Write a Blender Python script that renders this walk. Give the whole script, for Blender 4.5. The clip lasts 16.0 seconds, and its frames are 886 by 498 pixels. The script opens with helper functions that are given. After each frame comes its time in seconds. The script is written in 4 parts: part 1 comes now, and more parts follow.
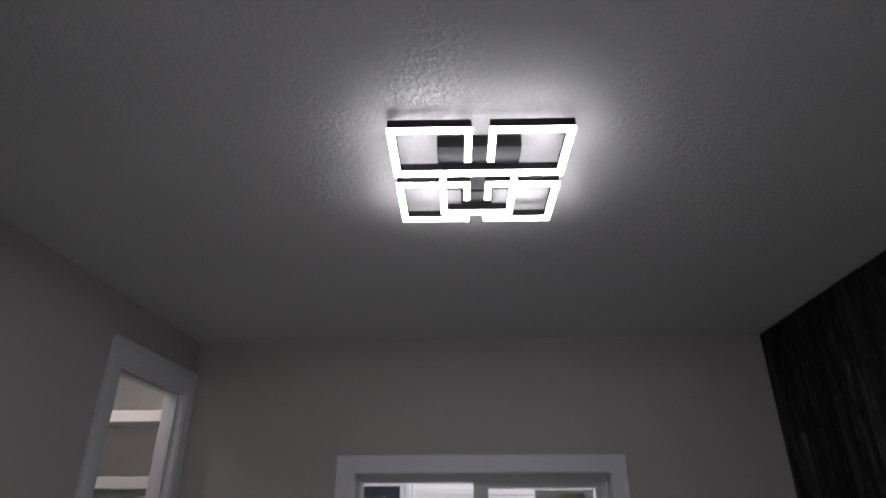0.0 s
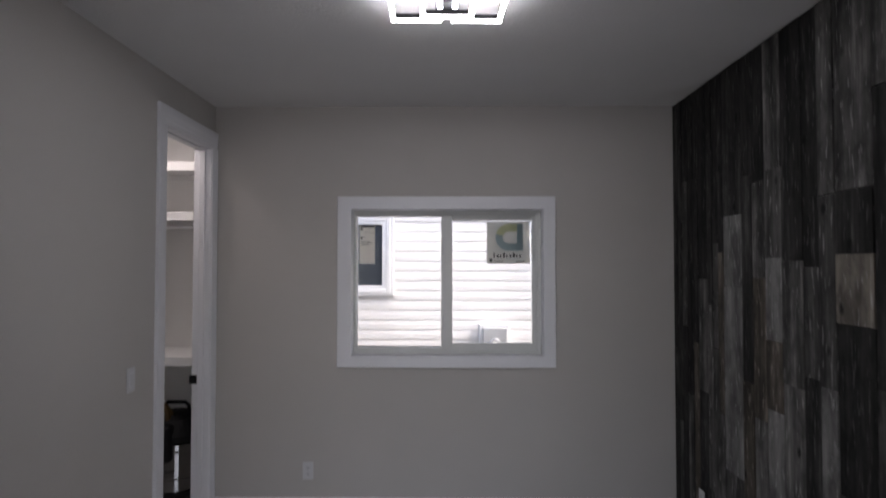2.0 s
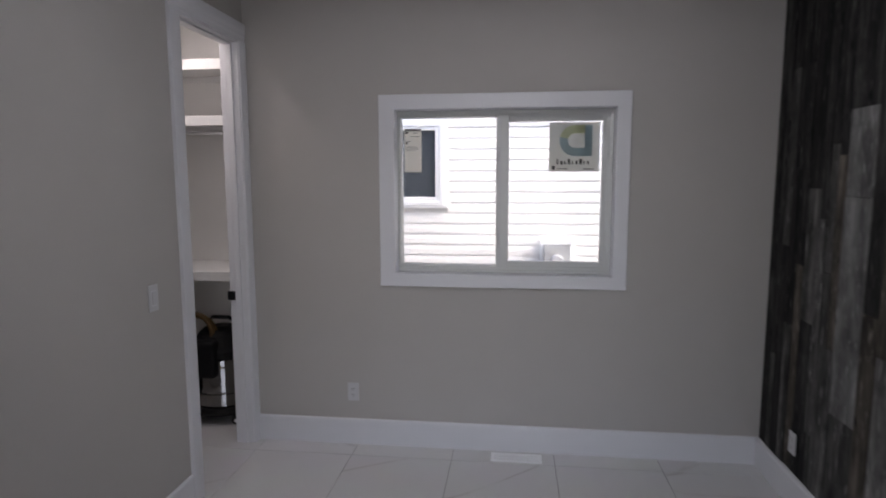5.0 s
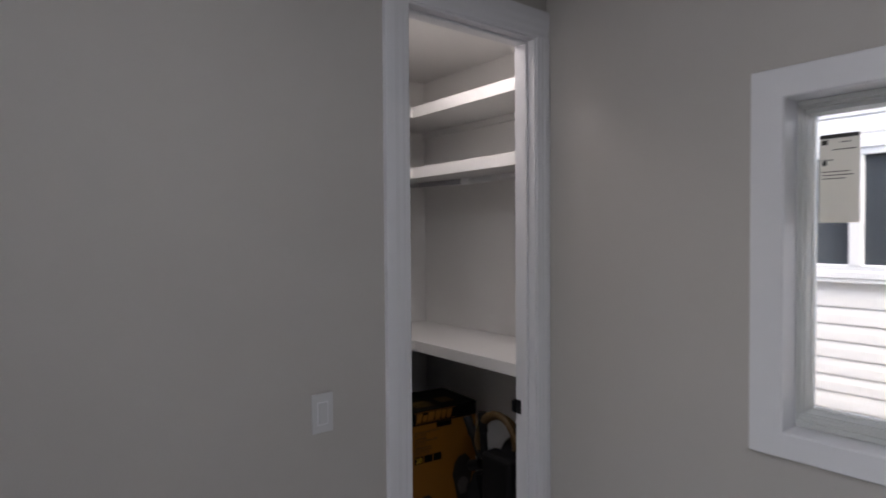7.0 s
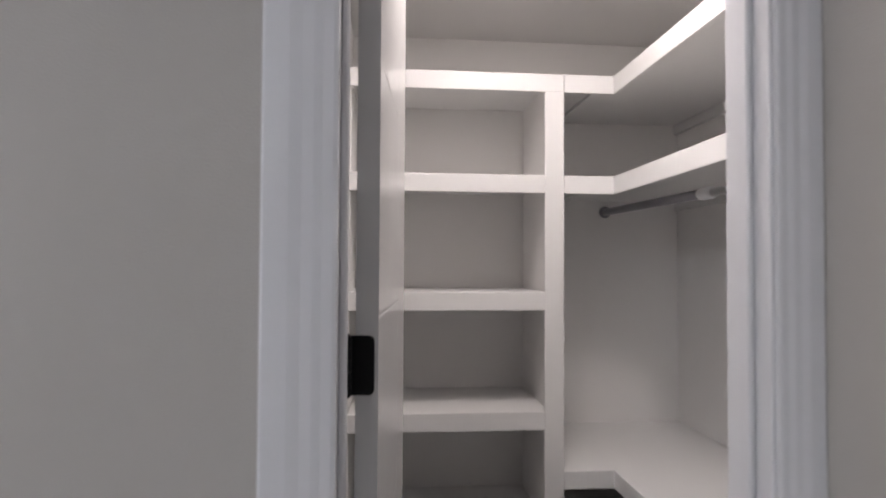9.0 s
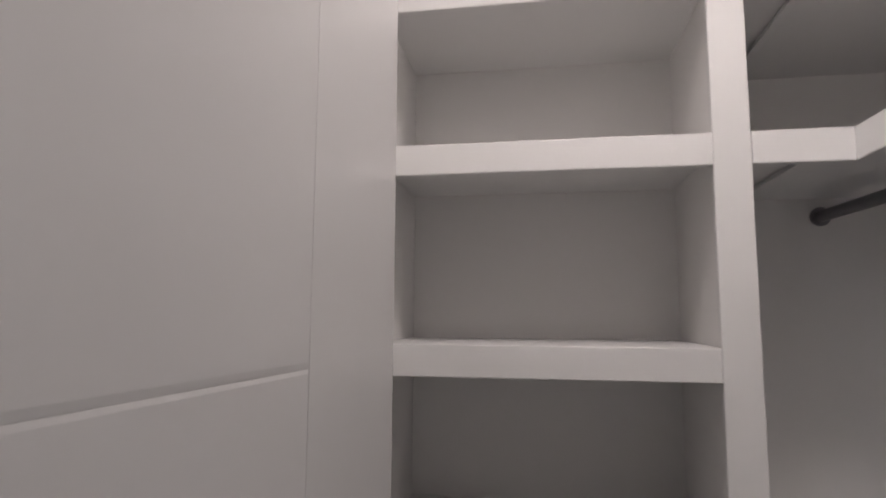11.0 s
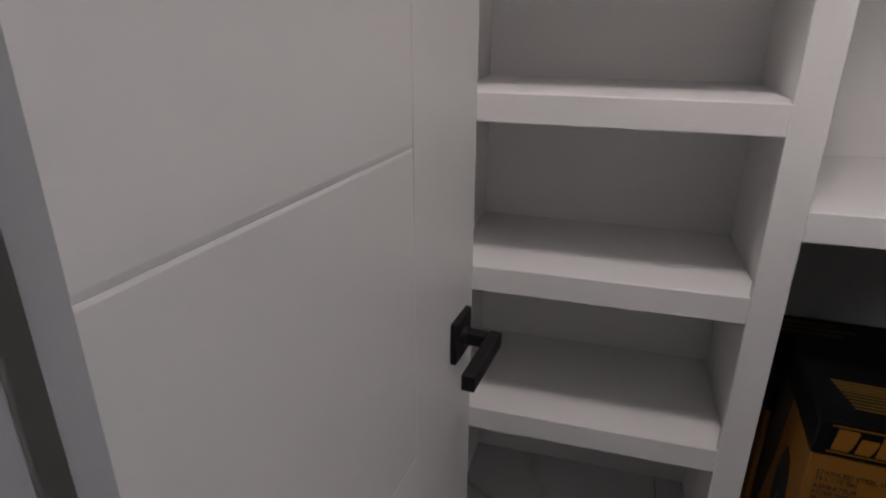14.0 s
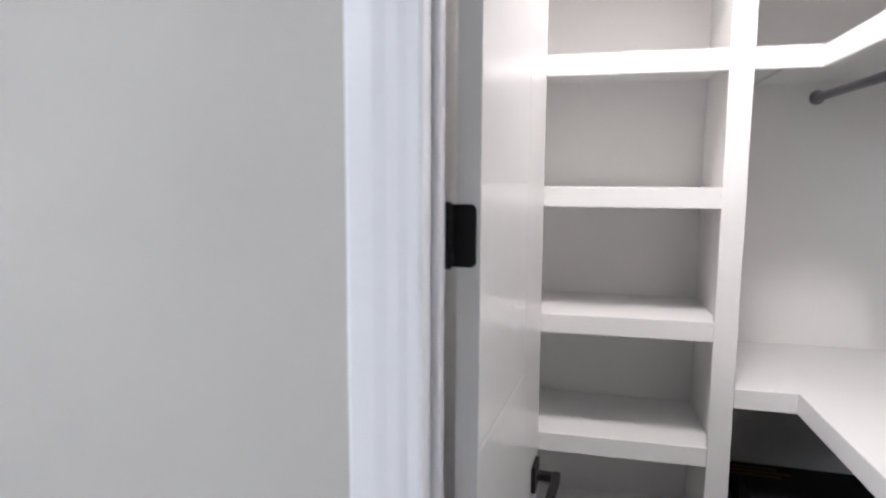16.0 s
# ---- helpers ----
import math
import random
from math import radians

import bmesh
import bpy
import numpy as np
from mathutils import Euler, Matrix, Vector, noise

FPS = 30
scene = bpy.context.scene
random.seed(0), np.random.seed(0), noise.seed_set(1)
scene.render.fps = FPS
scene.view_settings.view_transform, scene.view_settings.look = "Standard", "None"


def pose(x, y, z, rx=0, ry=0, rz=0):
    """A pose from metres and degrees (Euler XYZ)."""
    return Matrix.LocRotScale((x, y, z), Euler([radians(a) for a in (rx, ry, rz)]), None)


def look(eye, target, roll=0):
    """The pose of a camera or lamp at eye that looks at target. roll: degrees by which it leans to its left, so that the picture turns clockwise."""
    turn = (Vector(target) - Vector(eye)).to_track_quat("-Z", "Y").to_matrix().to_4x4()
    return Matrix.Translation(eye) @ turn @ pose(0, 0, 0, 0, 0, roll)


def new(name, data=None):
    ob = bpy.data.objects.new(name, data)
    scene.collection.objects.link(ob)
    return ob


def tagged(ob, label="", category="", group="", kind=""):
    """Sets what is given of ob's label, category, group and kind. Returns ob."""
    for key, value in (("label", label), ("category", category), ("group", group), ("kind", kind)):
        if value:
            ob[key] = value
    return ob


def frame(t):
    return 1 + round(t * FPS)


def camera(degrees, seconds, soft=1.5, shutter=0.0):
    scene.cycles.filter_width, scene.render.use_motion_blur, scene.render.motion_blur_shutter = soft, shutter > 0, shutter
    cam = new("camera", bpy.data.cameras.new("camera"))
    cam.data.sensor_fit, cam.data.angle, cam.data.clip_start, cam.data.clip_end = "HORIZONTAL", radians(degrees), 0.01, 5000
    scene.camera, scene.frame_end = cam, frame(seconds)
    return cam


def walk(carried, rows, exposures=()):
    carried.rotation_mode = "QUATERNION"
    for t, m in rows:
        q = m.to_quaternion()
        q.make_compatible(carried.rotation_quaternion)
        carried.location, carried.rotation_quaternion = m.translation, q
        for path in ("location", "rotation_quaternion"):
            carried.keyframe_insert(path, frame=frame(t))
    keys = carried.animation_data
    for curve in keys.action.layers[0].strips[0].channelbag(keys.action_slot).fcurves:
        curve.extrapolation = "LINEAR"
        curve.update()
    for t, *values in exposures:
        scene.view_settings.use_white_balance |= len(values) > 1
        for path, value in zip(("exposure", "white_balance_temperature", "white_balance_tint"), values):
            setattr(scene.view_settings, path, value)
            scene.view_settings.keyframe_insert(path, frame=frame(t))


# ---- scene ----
cam = camera(73.8, 16.0, soft=1.8, shutter=0.4)
PATH = [
    (0, (1.541, -3.125, 1.837), (1.432, -1.311, 2.672), -0.0),
    (0.5, (1.562, -3.344, 1.809), (1.454, -1.455, 2.456), 0.0),
    (1, (1.524, -3.536, 1.763), (1.437, -1.599, 2.25), 0.0),
    (1.5, (1.55, -3.716, 1.721), (1.49, -1.735, 1.987), 0.1),
    (2, (1.558, -3.896, 1.68), (1.536, -1.897, 1.735), 0.0),
    (2.5, (1.547, -4.002, 1.611), (1.538, -2.009, 1.443), -0.1),
    (3, (1.559, -4.059, 1.561), (1.544, -2.084, 1.244), 0.1),
    (3.2, (1.548, -4.063, 1.556), (1.537, -2.089, 1.233), -0.0),
    (5.3, (1.631, -3.233, 1.66), (1.264, -1.277, 1.463), -0.1),
    (5.5, (1.653, -3.07, 1.636), (1.096, -1.156, 1.478), -0.3),
    (6, (1.728, -2.67, 1.668), (0.721, -0.949, 1.514), -0.5),
    (6.5, (1.714, -2.255, 1.655), (0.391, -0.757, 1.579), -0.6),
    (7, (1.639, -1.831, 1.663), (0.066, -0.595, 1.614), -0.4),
    (7.5, (1.473, -1.433, 1.643), (-0.264, -0.443, 1.589), -0.1),
    (8, (1.308, -1.085, 1.662), (-0.549, -0.345, 1.608), 0.1),
    (8.5, (1.108, -0.823, 1.69), (-0.846, -0.396, 1.65), -0.1),
    (9, (0.806, -0.618, 1.744), (-1.185, -0.44, 1.796), 0.3),
    (11.5, (-0.057, -0.376, 1.675), (-1.999, -0.842, 1.784), 0.0),
    (12, (-0.004, -0.334, 1.598), (-1.916, -0.908, 1.481), 0.2),
    (12.5, (0.001, -0.366, 1.549), (-1.897, -0.909, 1.227), 0.0),
    (13, (0.039, -0.383, 1.503), (-1.823, -0.93, 1.019), 0.1),
    (13.5, (0.059, -0.4, 1.446), (-1.774, -0.922, 0.841), 0.3),
    (14, (0.085, -0.403, 1.396), (-1.702, -0.923, 0.664), 0.3),
    (14.5, (0.121, -0.405, 1.429), (-1.629, -0.919, 0.609), 0.2),
    (15, (0.262, -0.403, 1.545), (-1.508, -0.923, 0.774), 0.2),
    (15.5, (0.454, -0.404, 1.635), (-1.403, -0.952, 1.133), 0.2),
    (16, (0.719, -0.499, 1.667), (-1.217, -0.948, 1.439), 0.3),
]
EXPOSURES = [(0, 1.58, 6800, 17), (1, 2.2, 6800, 17), (3, 2.5, 6800, 17), (5.5, 2.70, 6750, 17), (7, 2.72, 6750, 15), (9, 3.42, 6800, 15), (11.5, 2.90, 6850, 16),
             (12.5, 2.77, 6850, 16), (13.5, 3.3, 6750, 16), (14.5, 3.85, 6650, 15), (15.5, 4.3, 6550, 13), (16, 4.5, 6420, 12)]
walk(cam, [(t, look(eye, target, roll)) for t, eye, target, roll in PATH], EXPOSURES)
SKY, SUN, LED, CLOSET_LED, HALL = 0.10, 0.38, 9.3, 5.9, 5.6

# ---- world, sun and lamps ----
world = bpy.data.worlds.new("sky")
scene.world = world
world.use_nodes = True
wn = world.node_tree.nodes
sky = wn.new("ShaderNodeTexSky")
sky.sky_type = "NISHITA"
sky.sun_disc = False
sky.sun_elevation = radians(48)
sky.sun_rotation = radians(112)
sky.dust_density = 3.0
wn["Background"].inputs["Strength"].default_value = SKY
world.node_tree.links.new(sky.outputs["Color"], wn["Background"].inputs["Color"])

sun_data = bpy.data.lights.new("sun", "SUN")
sun_data.energy = SUN
sun_data.angle = radians(25)
sun_data.color = (1.0, 0.97, 0.93)
sun = new("sun", sun_data)
sun.matrix_world = look((11.5, -2.0, 12), (1.5, 2.0, 0.5))

# added area lamp behind the entry, fills the room from an unseen, assumed hall window
hall_data = bpy.data.lights.new("hall_fill_lamp", "AREA")
hall_data.shape, hall_data.size, hall_data.size_y = "RECTANGLE", 2.4, 1.75
hall_data.energy = HALL
hall_data.color = (0.88, 0.93, 1.0)
hall_light = new("hall_fill_lamp", hall_data)
hall_light.matrix_world = look((1.55, -5.52, 1.4), (1.55, -3.0, 1.4))


# ---- materials ----
def mat(name, base, rough=0.5, metal=0.0, vary=0.06, scale=6.0, bump=0.0, bump_scale=200.0, spec=0.5, coat=0.0):
    """A painted or moulded surface with broad mottling and a fine relief."""
    m = bpy.data.materials.new(name)
    m.use_nodes = True
    n, l = m.node_tree.nodes, m.node_tree.links
    b = n["Principled BSDF"]
    b.inputs["Roughness"].default_value = rough
    b.inputs["Metallic"].default_value = metal
    b.inputs["Specular IOR Level"].default_value = spec
    b.inputs["Coat Weight"].default_value = coat
    geo = n.new("ShaderNodeNewGeometry")
    big = n.new("ShaderNodeTexNoise")
    big.inputs["Scale"].default_value = scale
    big.inputs["Detail"].default_value = 5
    l.new(geo.outputs["Position"], big.inputs["Vector"])
    ramp = n.new("ShaderNodeMix")
    ramp.data_type = "RGBA"
    ramp.inputs["A"].default_value = (*[c * (1 - vary) for c in base], 1)
    ramp.inputs["B"].default_value = (*[min(1, c * (1 + vary)) for c in base], 1)
    l.new(big.outputs["Fac"], ramp.inputs["Factor"])
    l.new(ramp.outputs["Result"], b.inputs["Base Color"])
    rr = n.new("ShaderNodeMapRange")
    rr.inputs["To Min"].default_value = rough * 0.88
    rr.inputs["To Max"].default_value = min(1, rough * 1.12)
    l.new(big.outputs["Fac"], rr.inputs["Value"])
    l.new(rr.outputs["Result"], b.inputs["Roughness"])
    if bump:
        fine = n.new("ShaderNodeTexNoise")
        fine.inputs["Scale"].default_value = bump_scale
        fine.inputs["Detail"].default_value = 3
        l.new(geo.outputs["Position"], fine.inputs["Vector"])
        bp = n.new("ShaderNodeBump")
        bp.inputs["Strength"].default_value = bump
        bp.inputs["Distance"].default_value = 0.002
        l.new(fine.outputs["Fac"], bp.inputs["Height"])
        l.new(bp.outputs["Normal"], b.inputs["Normal"])
    return m


def ceiling_material():
    """Sprayed knockdown texture: flattened blobs a few centimetres wide."""
    m = mat("knockdown_ceiling", (0.63, 0.62, 0.612), 0.85, vary=0.04, scale=3)
    n, l = m.node_tree.nodes, m.node_tree.links
    geo = n.new("ShaderNodeNewGeometry")
    a = n.new("ShaderNodeTexNoise")
    a.inputs["Scale"].default_value = 70
    a.inputs["Detail"].default_value = 4
    a.inputs["Distortion"].default_value = 0.8
    l.new(geo.outputs["Position"], a.inputs["Vector"])
    r = n.new("ShaderNodeValToRGB")
    r.color_ramp.elements[0].position, r.color_ramp.elements[1].position = 0.44, 0.60
    l.new(a.outputs["Fac"], r.inputs["Fac"])
    bp = n.new("ShaderNodeBump")
    bp.inputs["Strength"].default_value = 0.3
    bp.inputs["Distance"].default_value = 0.003
    l.new(r.outputs["Color"], bp.inputs["Height"])
    l.new(bp.outputs["Normal"], n["Principled BSDF"].inputs["Normal"])
    return m


def marble_material():
    """Polished porcelain tile, white with thin grey-brown veins; each tile has its own cut."""
    m = bpy.data.materials.new("marble_tile")
    m.use_nodes = True
    n, l = m.node_tree.nodes, m.node_tree.links
    b = n["Principled BSDF"]
    b.inputs["Roughness"].default_value = 0.045
    b.inputs["IOR"].default_value = 1.62
    tc, info = n.new("ShaderNodeTexCoord"), n.new("ShaderNodeObjectInfo")
    off = n.new("ShaderNodeVectorMath")
    off.operation = "MULTIPLY_ADD"
    off.inputs[1].default_value = (1, 1, 1)
    comb = n.new("ShaderNodeCombineXYZ")
    mul = n.new("ShaderNodeMath")
    mul.operation = "MULTIPLY"
    mul.inputs[1].default_value = 37.0
    l.new(info.outputs["Random"], mul.inputs[0])
    l.new(mul.outputs[0], comb.inputs["X"])
    l.new(mul.outputs[0], comb.inputs["Z"])
    l.new(tc.outputs["Object"], off.inputs[0])
    l.new(comb.outputs[0], off.inputs[2])
    pick = n.new("ShaderNodeMapRange")
    pick.interpolation_type = "STEPPED"
    pick.inputs["Steps"].default_value = 3.0
    pick.inputs["To Min"].default_value, pick.inputs["To Max"].default_value = -0.90, -0.10
    l.new(info.outputs["Random"], pick.inputs["Value"])
    turn = n.new("ShaderNodeVectorRotate")
    turn.rotation_type = "Z_AXIS"
    l.new(tc.outputs["Object"], turn.inputs["Vector"])
    l.new(pick.outputs["Result"], turn.inputs["Angle"])
    addv = n.new("ShaderNodeVectorMath")
    l.new(turn.outputs[0], addv.inputs[0])
    l.new(comb.outputs[0], addv.inputs[1])
    rot = n.new("ShaderNodeMapping")
    rot.inputs["Scale"].default_value = (0.30, 1.25, 1.0)
    l.new(addv.outputs[0], rot.inputs["Vector"])
    vein = n.new("ShaderNodeTexNoise")
    vein.inputs["Scale"].default_value = 1.0
    vein.inputs["Detail"].default_value = 5
    vein.inputs["Roughness"].default_value = 0.38
    vein.inputs["Distortion"].default_value = 0.0
    l.new(rot.outputs[0], vein.inputs["Vector"])
    dist = n.new("ShaderNodeMath")
    dist.operation = "SUBTRACT"
    dist.inputs[1].default_value = 0.5
    l.new(vein.outputs["Fac"], dist.inputs[0])
    ridge = n.new("ShaderNodeMath")
    ridge.operation = "ABSOLUTE"
    l.new(dist.outputs[0], ridge.inputs[0])
    r = n.new("ShaderNodeValToRGB")
    r.color_ramp.elements[0].position, r.color_ramp.elements[1].position = 0.0, 0.010
    r.color_ramp.elements[0].color = (0.41, 0.392, 0.38, 1)
    r.color_ramp.elements[1].color = (0.63, 0.625, 0.63, 1)
    haze = r.color_ramp.elements.new(0.0030)
    haze.color = (0.56, 0.545, 0.54, 1)
    l.new(ridge.outputs[0], r.inputs["Fac"])
    cloud = n.new("ShaderNodeTexNoise")
    cloud.inputs["Scale"].default_value = 3.0
    cloud.inputs["Detail"].default_value = 6
    l.new(off.outputs[0], cloud.inputs["Vector"])
    fade = n.new("ShaderNodeValToRGB")
    fade.color_ramp.elements[0].position, fade.color_ramp.elements[1].position = 0.38, 0.56
    l.new(cloud.outputs["Fac"], fade.inputs["Fac"])
    mixn = n.new("ShaderNodeMix")
    mixn.data_type = "RGBA"
    mixn.inputs["A"].default_value = (0.64, 0.635, 0.63, 1)
    l.new(r.outputs["Color"], mixn.inputs["B"])
    l.new(fade.outputs["Color"], mixn.inputs["Factor"])
    soft = n.new("ShaderNodeMix")
    soft.data_type, soft.blend_type = "RGBA", "MULTIPLY"
    soft.inputs["Factor"].default_value = 0.10
    l.new(mixn.outputs["Result"], soft.inputs["A"])
    l.new(cloud.outputs["Color"], soft.inputs["B"])
    l.new(soft.outputs["Result"], b.inputs["Base Color"])
    return m


def plank_material(name, dark, light, warm):
    """Weathered reclaimed board: long grain, saw marks, stains and worn pale streaks; each board has its own tone."""
    m = bpy.data.materials.new(name)
    m.use_nodes = True
    n, l = m.node_tree.nodes, m.node_tree.links
    b = n["Principled BSDF"]
    b.inputs["Roughness"].default_value = 0.75
    b.inputs["Specular IOR Level"].default_value = 0.15
    tc, info = n.new("ShaderNodeTexCoord"), n.new("ShaderNodeObjectInfo")
    mul = n.new("ShaderNodeMath")
    mul.operation = "MULTIPLY"
    mul.inputs[1].default_value = 53.0
    l.new(info.outputs["Random"], mul.inputs[0])
    comb = n.new("ShaderNodeCombineXYZ")
    l.new(mul.outputs[0], comb.inputs["X"])
    l.new(mul.outputs[0], comb.inputs["Y"])
    off = n.new("ShaderNodeVectorMath")
    l.new(tc.outputs["Object"], off.inputs[0])
    l.new(comb.outputs[0], off.inputs[1])
    st = n.new("ShaderNodeMapping")
    st.inputs["Scale"].default_value = (16, 13, 0.9)
    l.new(off.outputs[0], st.inputs["Vector"])
    grain = n.new("ShaderNodeTexNoise")
    grain.inputs["Scale"].default_value = 1.0
    grain.inputs["Detail"].default_value = 8
    grain.inputs["Roughness"].default_value = 0.65
    l.new(st.outputs[0], grain.inputs["Vector"])
    st2 = n.new("ShaderNodeMapping")
    st2.inputs["Scale"].default_value = (9, 10, 5.0)
    l.new(off.outputs[0], st2.inputs["Vector"])
    blot = n.new("ShaderNodeTexNoise")
    blot.inputs["Scale"].default_value = 1.0
    blot.inputs["Detail"].default_value = 7
    blot.inputs["Roughness"].default_value = 0.62
    blot.inputs["Distortion"].default_value = 0.3
    l.new(st2.outputs[0], blot.inputs["Vector"])
    r = n.new("ShaderNodeValToRGB")
    r.color_ramp.elements[0].position, r.color_ramp.elements[1].position = 0.36, 0.70
    r.color_ramp.elements[0].color = (*dark, 1)
    r.color_ramp.elements[1].color = (*light, 1)
    mid = r.color_ramp.elements.new(0.55)
    mid.color = (*[(p * 0.7 + q * 0.3) for p, q in zip(dark, light)], 1)
    l.new(grain.outputs["Fac"], r.inputs["Fac"])
    r2 = n.new("ShaderNodeValToRGB")
    r2.color_ramp.elements[0].position, r2.color_ramp.elements[1].position = 0.36, 0.60
    r2.color_ramp.elements[0].color = (0.10, 0.097, 0.094, 1)
    r2.color_ramp.elements[1].color = (1.0, 1.0, 0.99, 1)
    l.new(blot.outputs["Fac"], r2.inputs["Fac"])
    mx = n.new("ShaderNodeMix")
    mx.data_type, mx.blend_type = "RGBA", "MULTIPLY"
    mx.inputs["Factor"].default_value = 0.65
    l.new(r.outputs["Color"], mx.inputs["A"])
    l.new(r2.outputs["Color"], mx.inputs["B"])
    tone = n.new("ShaderNodeMapRange")
    tone.inputs["To Min"].default_value, tone.inputs["To Max"].default_value = 0.7, 1.1
    l.new(info.outputs["Random"], tone.inputs["Value"])
    mx2 = n.new("ShaderNodeVectorMath")
    mx2.operation = "SCALE"
    l.new(mx.outputs["Result"], mx2.inputs[0])
    l.new(tone.outputs["Result"], mx2.inputs["Scale"])
    tint = n.new("ShaderNodeMix")
    tint.data_type, tint.blend_type = "RGBA", "MULTIPLY"
    tint.inputs["B"].default_value = (*warm, 1)
    l.new(blot.outputs["Fac"], tint.inputs["Factor"])
    l.new(mx2.outputs[0], tint.inputs["A"])
    st3 = n.new("ShaderNodeMapping")
    st3.inputs["Scale"].default_value = (60, 75, 11)
    l.new(off.outputs[0], st3.inputs["Vector"])
    fleck = n.new("ShaderNodeTexNoise")
    fleck.inputs["Scale"].default_value = 1.0
    fleck.inputs["Detail"].default_value = 4
    l.new(st3.outputs[0], fleck.inputs["Vector"])
    fr_ = n.new("ShaderNodeMapRange")
    fr_.inputs["From Min"].default_value, fr_.inputs["From Max"].default_value = 0.60, 0.70
    fr_.inputs["To Max"].default_value = 0.5
    l.new(fleck.outputs["Fac"], fr_.inputs["Value"])
    worn = n.new("ShaderNodeMix")
    worn.data_type = "RGBA"
    worn.inputs["B"].default_value = (*[min(0.5, c * 1.35) for c in light], 1)
    l.new(fr_.outputs["Result"], worn.inputs["Factor"])
    l.new(tint.outputs["Result"], worn.inputs["A"])
    cell = n.new("ShaderNodeTexVoronoi")
    cell.inputs["Scale"].default_value = 1.0
    st4 = n.new("ShaderNodeMapping")
    st4.inputs["Scale"].default_value = (7, 7, 4.2)
    l.new(off.outputs[0], st4.inputs["Vector"])
    l.new(st4.outputs[0], cell.inputs["Vector"])
    kn = n.new("ShaderNodeMapRange")
    kn.inputs["From Min"].default_value, kn.inputs["From Max"].default_value = 0.05, 0.13
    kn.inputs["To Min"].default_value, kn.inputs["To Max"].default_value = 0.18, 1.0
    l.new(cell.outputs["Distance"], kn.inputs["Value"])
    knot = n.new("ShaderNodeVectorMath")
    knot.operation = "SCALE"
    l.new(worn.outputs["Result"], knot.inputs[0])
    l.new(kn.outputs["Result"], knot.inputs["Scale"])
    l.new(knot.outputs[0], b.inputs["Base Color"])
    bp = n.new("ShaderNodeBump")
    bp.inputs["Strength"].default_value = 0.5
    bp.inputs["Distance"].default_value = 0.003
    l.new(grain.outputs["Fac"], bp.inputs["Height"])
    l.new(bp.outputs["Normal"], b.inputs["Normal"])
    return m


def emissive(name, color, strength):
    m = bpy.data.materials.new(name)
    m.use_nodes = True
    b = m.node_tree.nodes["Principled BSDF"]
    b.inputs["Base Color"].default_value = (0.8, 0.8, 0.8, 1)
    b.inputs["Emission Color"].default_value = (*color, 1)
    b.inputs["Emission Strength"].default_value = strength
    return m


def glass_material():
    m = bpy.data.materials.new("window_glass")
    m.use_nodes = True
    n, l = m.node_tree.nodes, m.node_tree.links
    n.remove(n["Principled BSDF"])
    tr, gl, mx, fr = (n.new("ShaderNode" + k) for k in ("BsdfTransparent", "BsdfGlossy", "MixShader", "Fresnel"))
    tr.inputs["Color"].default_value = (0.93, 0.95, 0.95, 1)
    gl.inputs["Roughness"].default_value = 0.02
    fr.inputs["IOR"].default_value = 1.45
    l.new(fr.outputs[0], mx.inputs[0])
    l.new(tr.outputs[0], mx.inputs[1])
    l.new(gl.outputs[0], mx.inputs[2])
    l.new(mx.outputs[0], n["Material Output"].inputs["Surface"])
    return m


M_WALL = mat("greige_wall_paint", (0.446, 0.424, 0.402), 0.75, vary=0.05, scale=2.2, bump=0.25, bump_scale=260, spec=0.35)
M_CLOSET = mat("off_white_closet_paint", (0.84, 0.83, 0.82), 0.7, vary=0.03, scale=2.5, bump=0.2, bump_scale=260, spec=0.35)
M_TRIM = mat("white_trim_paint", (0.69, 0.69, 0.715), 0.38, vary=0.02, scale=5, bump=0.06, bump_scale=120)
M_SHELF = mat("white_shelf_paint", (0.77, 0.766, 0.76), 0.42, vary=0.025, scale=6, bump=0.08, bump_scale=140)
M_DOOR = mat("white_door_enamel", (0.65, 0.645, 0.64), 0.24, vary=0.02, scale=3, bump=0.06, bump_scale=35)
M_VINYL = mat("bone_white_vinyl", (0.56, 0.57, 0.56), 0.35, vary=0.02)
M_NBVINYL = mat("bright_white_vinyl", (0.80, 0.81, 0.82), 0.4, vary=0.02)
M_CEIL = ceiling_material()
M_TILE = marble_material()
M_GROUT = mat("grey_grout", (0.16, 0.155, 0.15), 0.9, vary=0.12, scale=20, bump=0.3)
M_BLACK = mat("matte_black_metal", (0.005, 0.005, 0.0055), 0.5, metal=0.0, vary=0.15, bump=0.05, spec=0.22)
M_LAMPBLACK = mat("satin_black_lamp_steel", (0.006, 0.006, 0.007), 0.45, vary=0.1, spec=0.22)
M_BLACKGLASS = mat("black_door_glass", (0.006, 0.006, 0.007), 0.05, vary=0.1, spec=0.6)
# steel base lowered to carry the dark reflections under the counter
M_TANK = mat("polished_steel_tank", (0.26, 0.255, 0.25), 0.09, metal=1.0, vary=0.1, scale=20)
M_CHROME = mat("brushed_steel", (0.80, 0.80, 0.81), 0.34, metal=1.0, vary=0.05)
M_DARKSTEEL = mat("grey_closet_rod", (0.30, 0.30, 0.32), 0.36, metal=1.0, vary=0.06)
M_GLASS = glass_material()
M_LED = emissive("led_diffuser", (0.87, 0.93, 1.0), LED)
M_CLOSETLED = emissive("closet_led_diffuser", (1.0, 0.945, 0.93), CLOSET_LED)
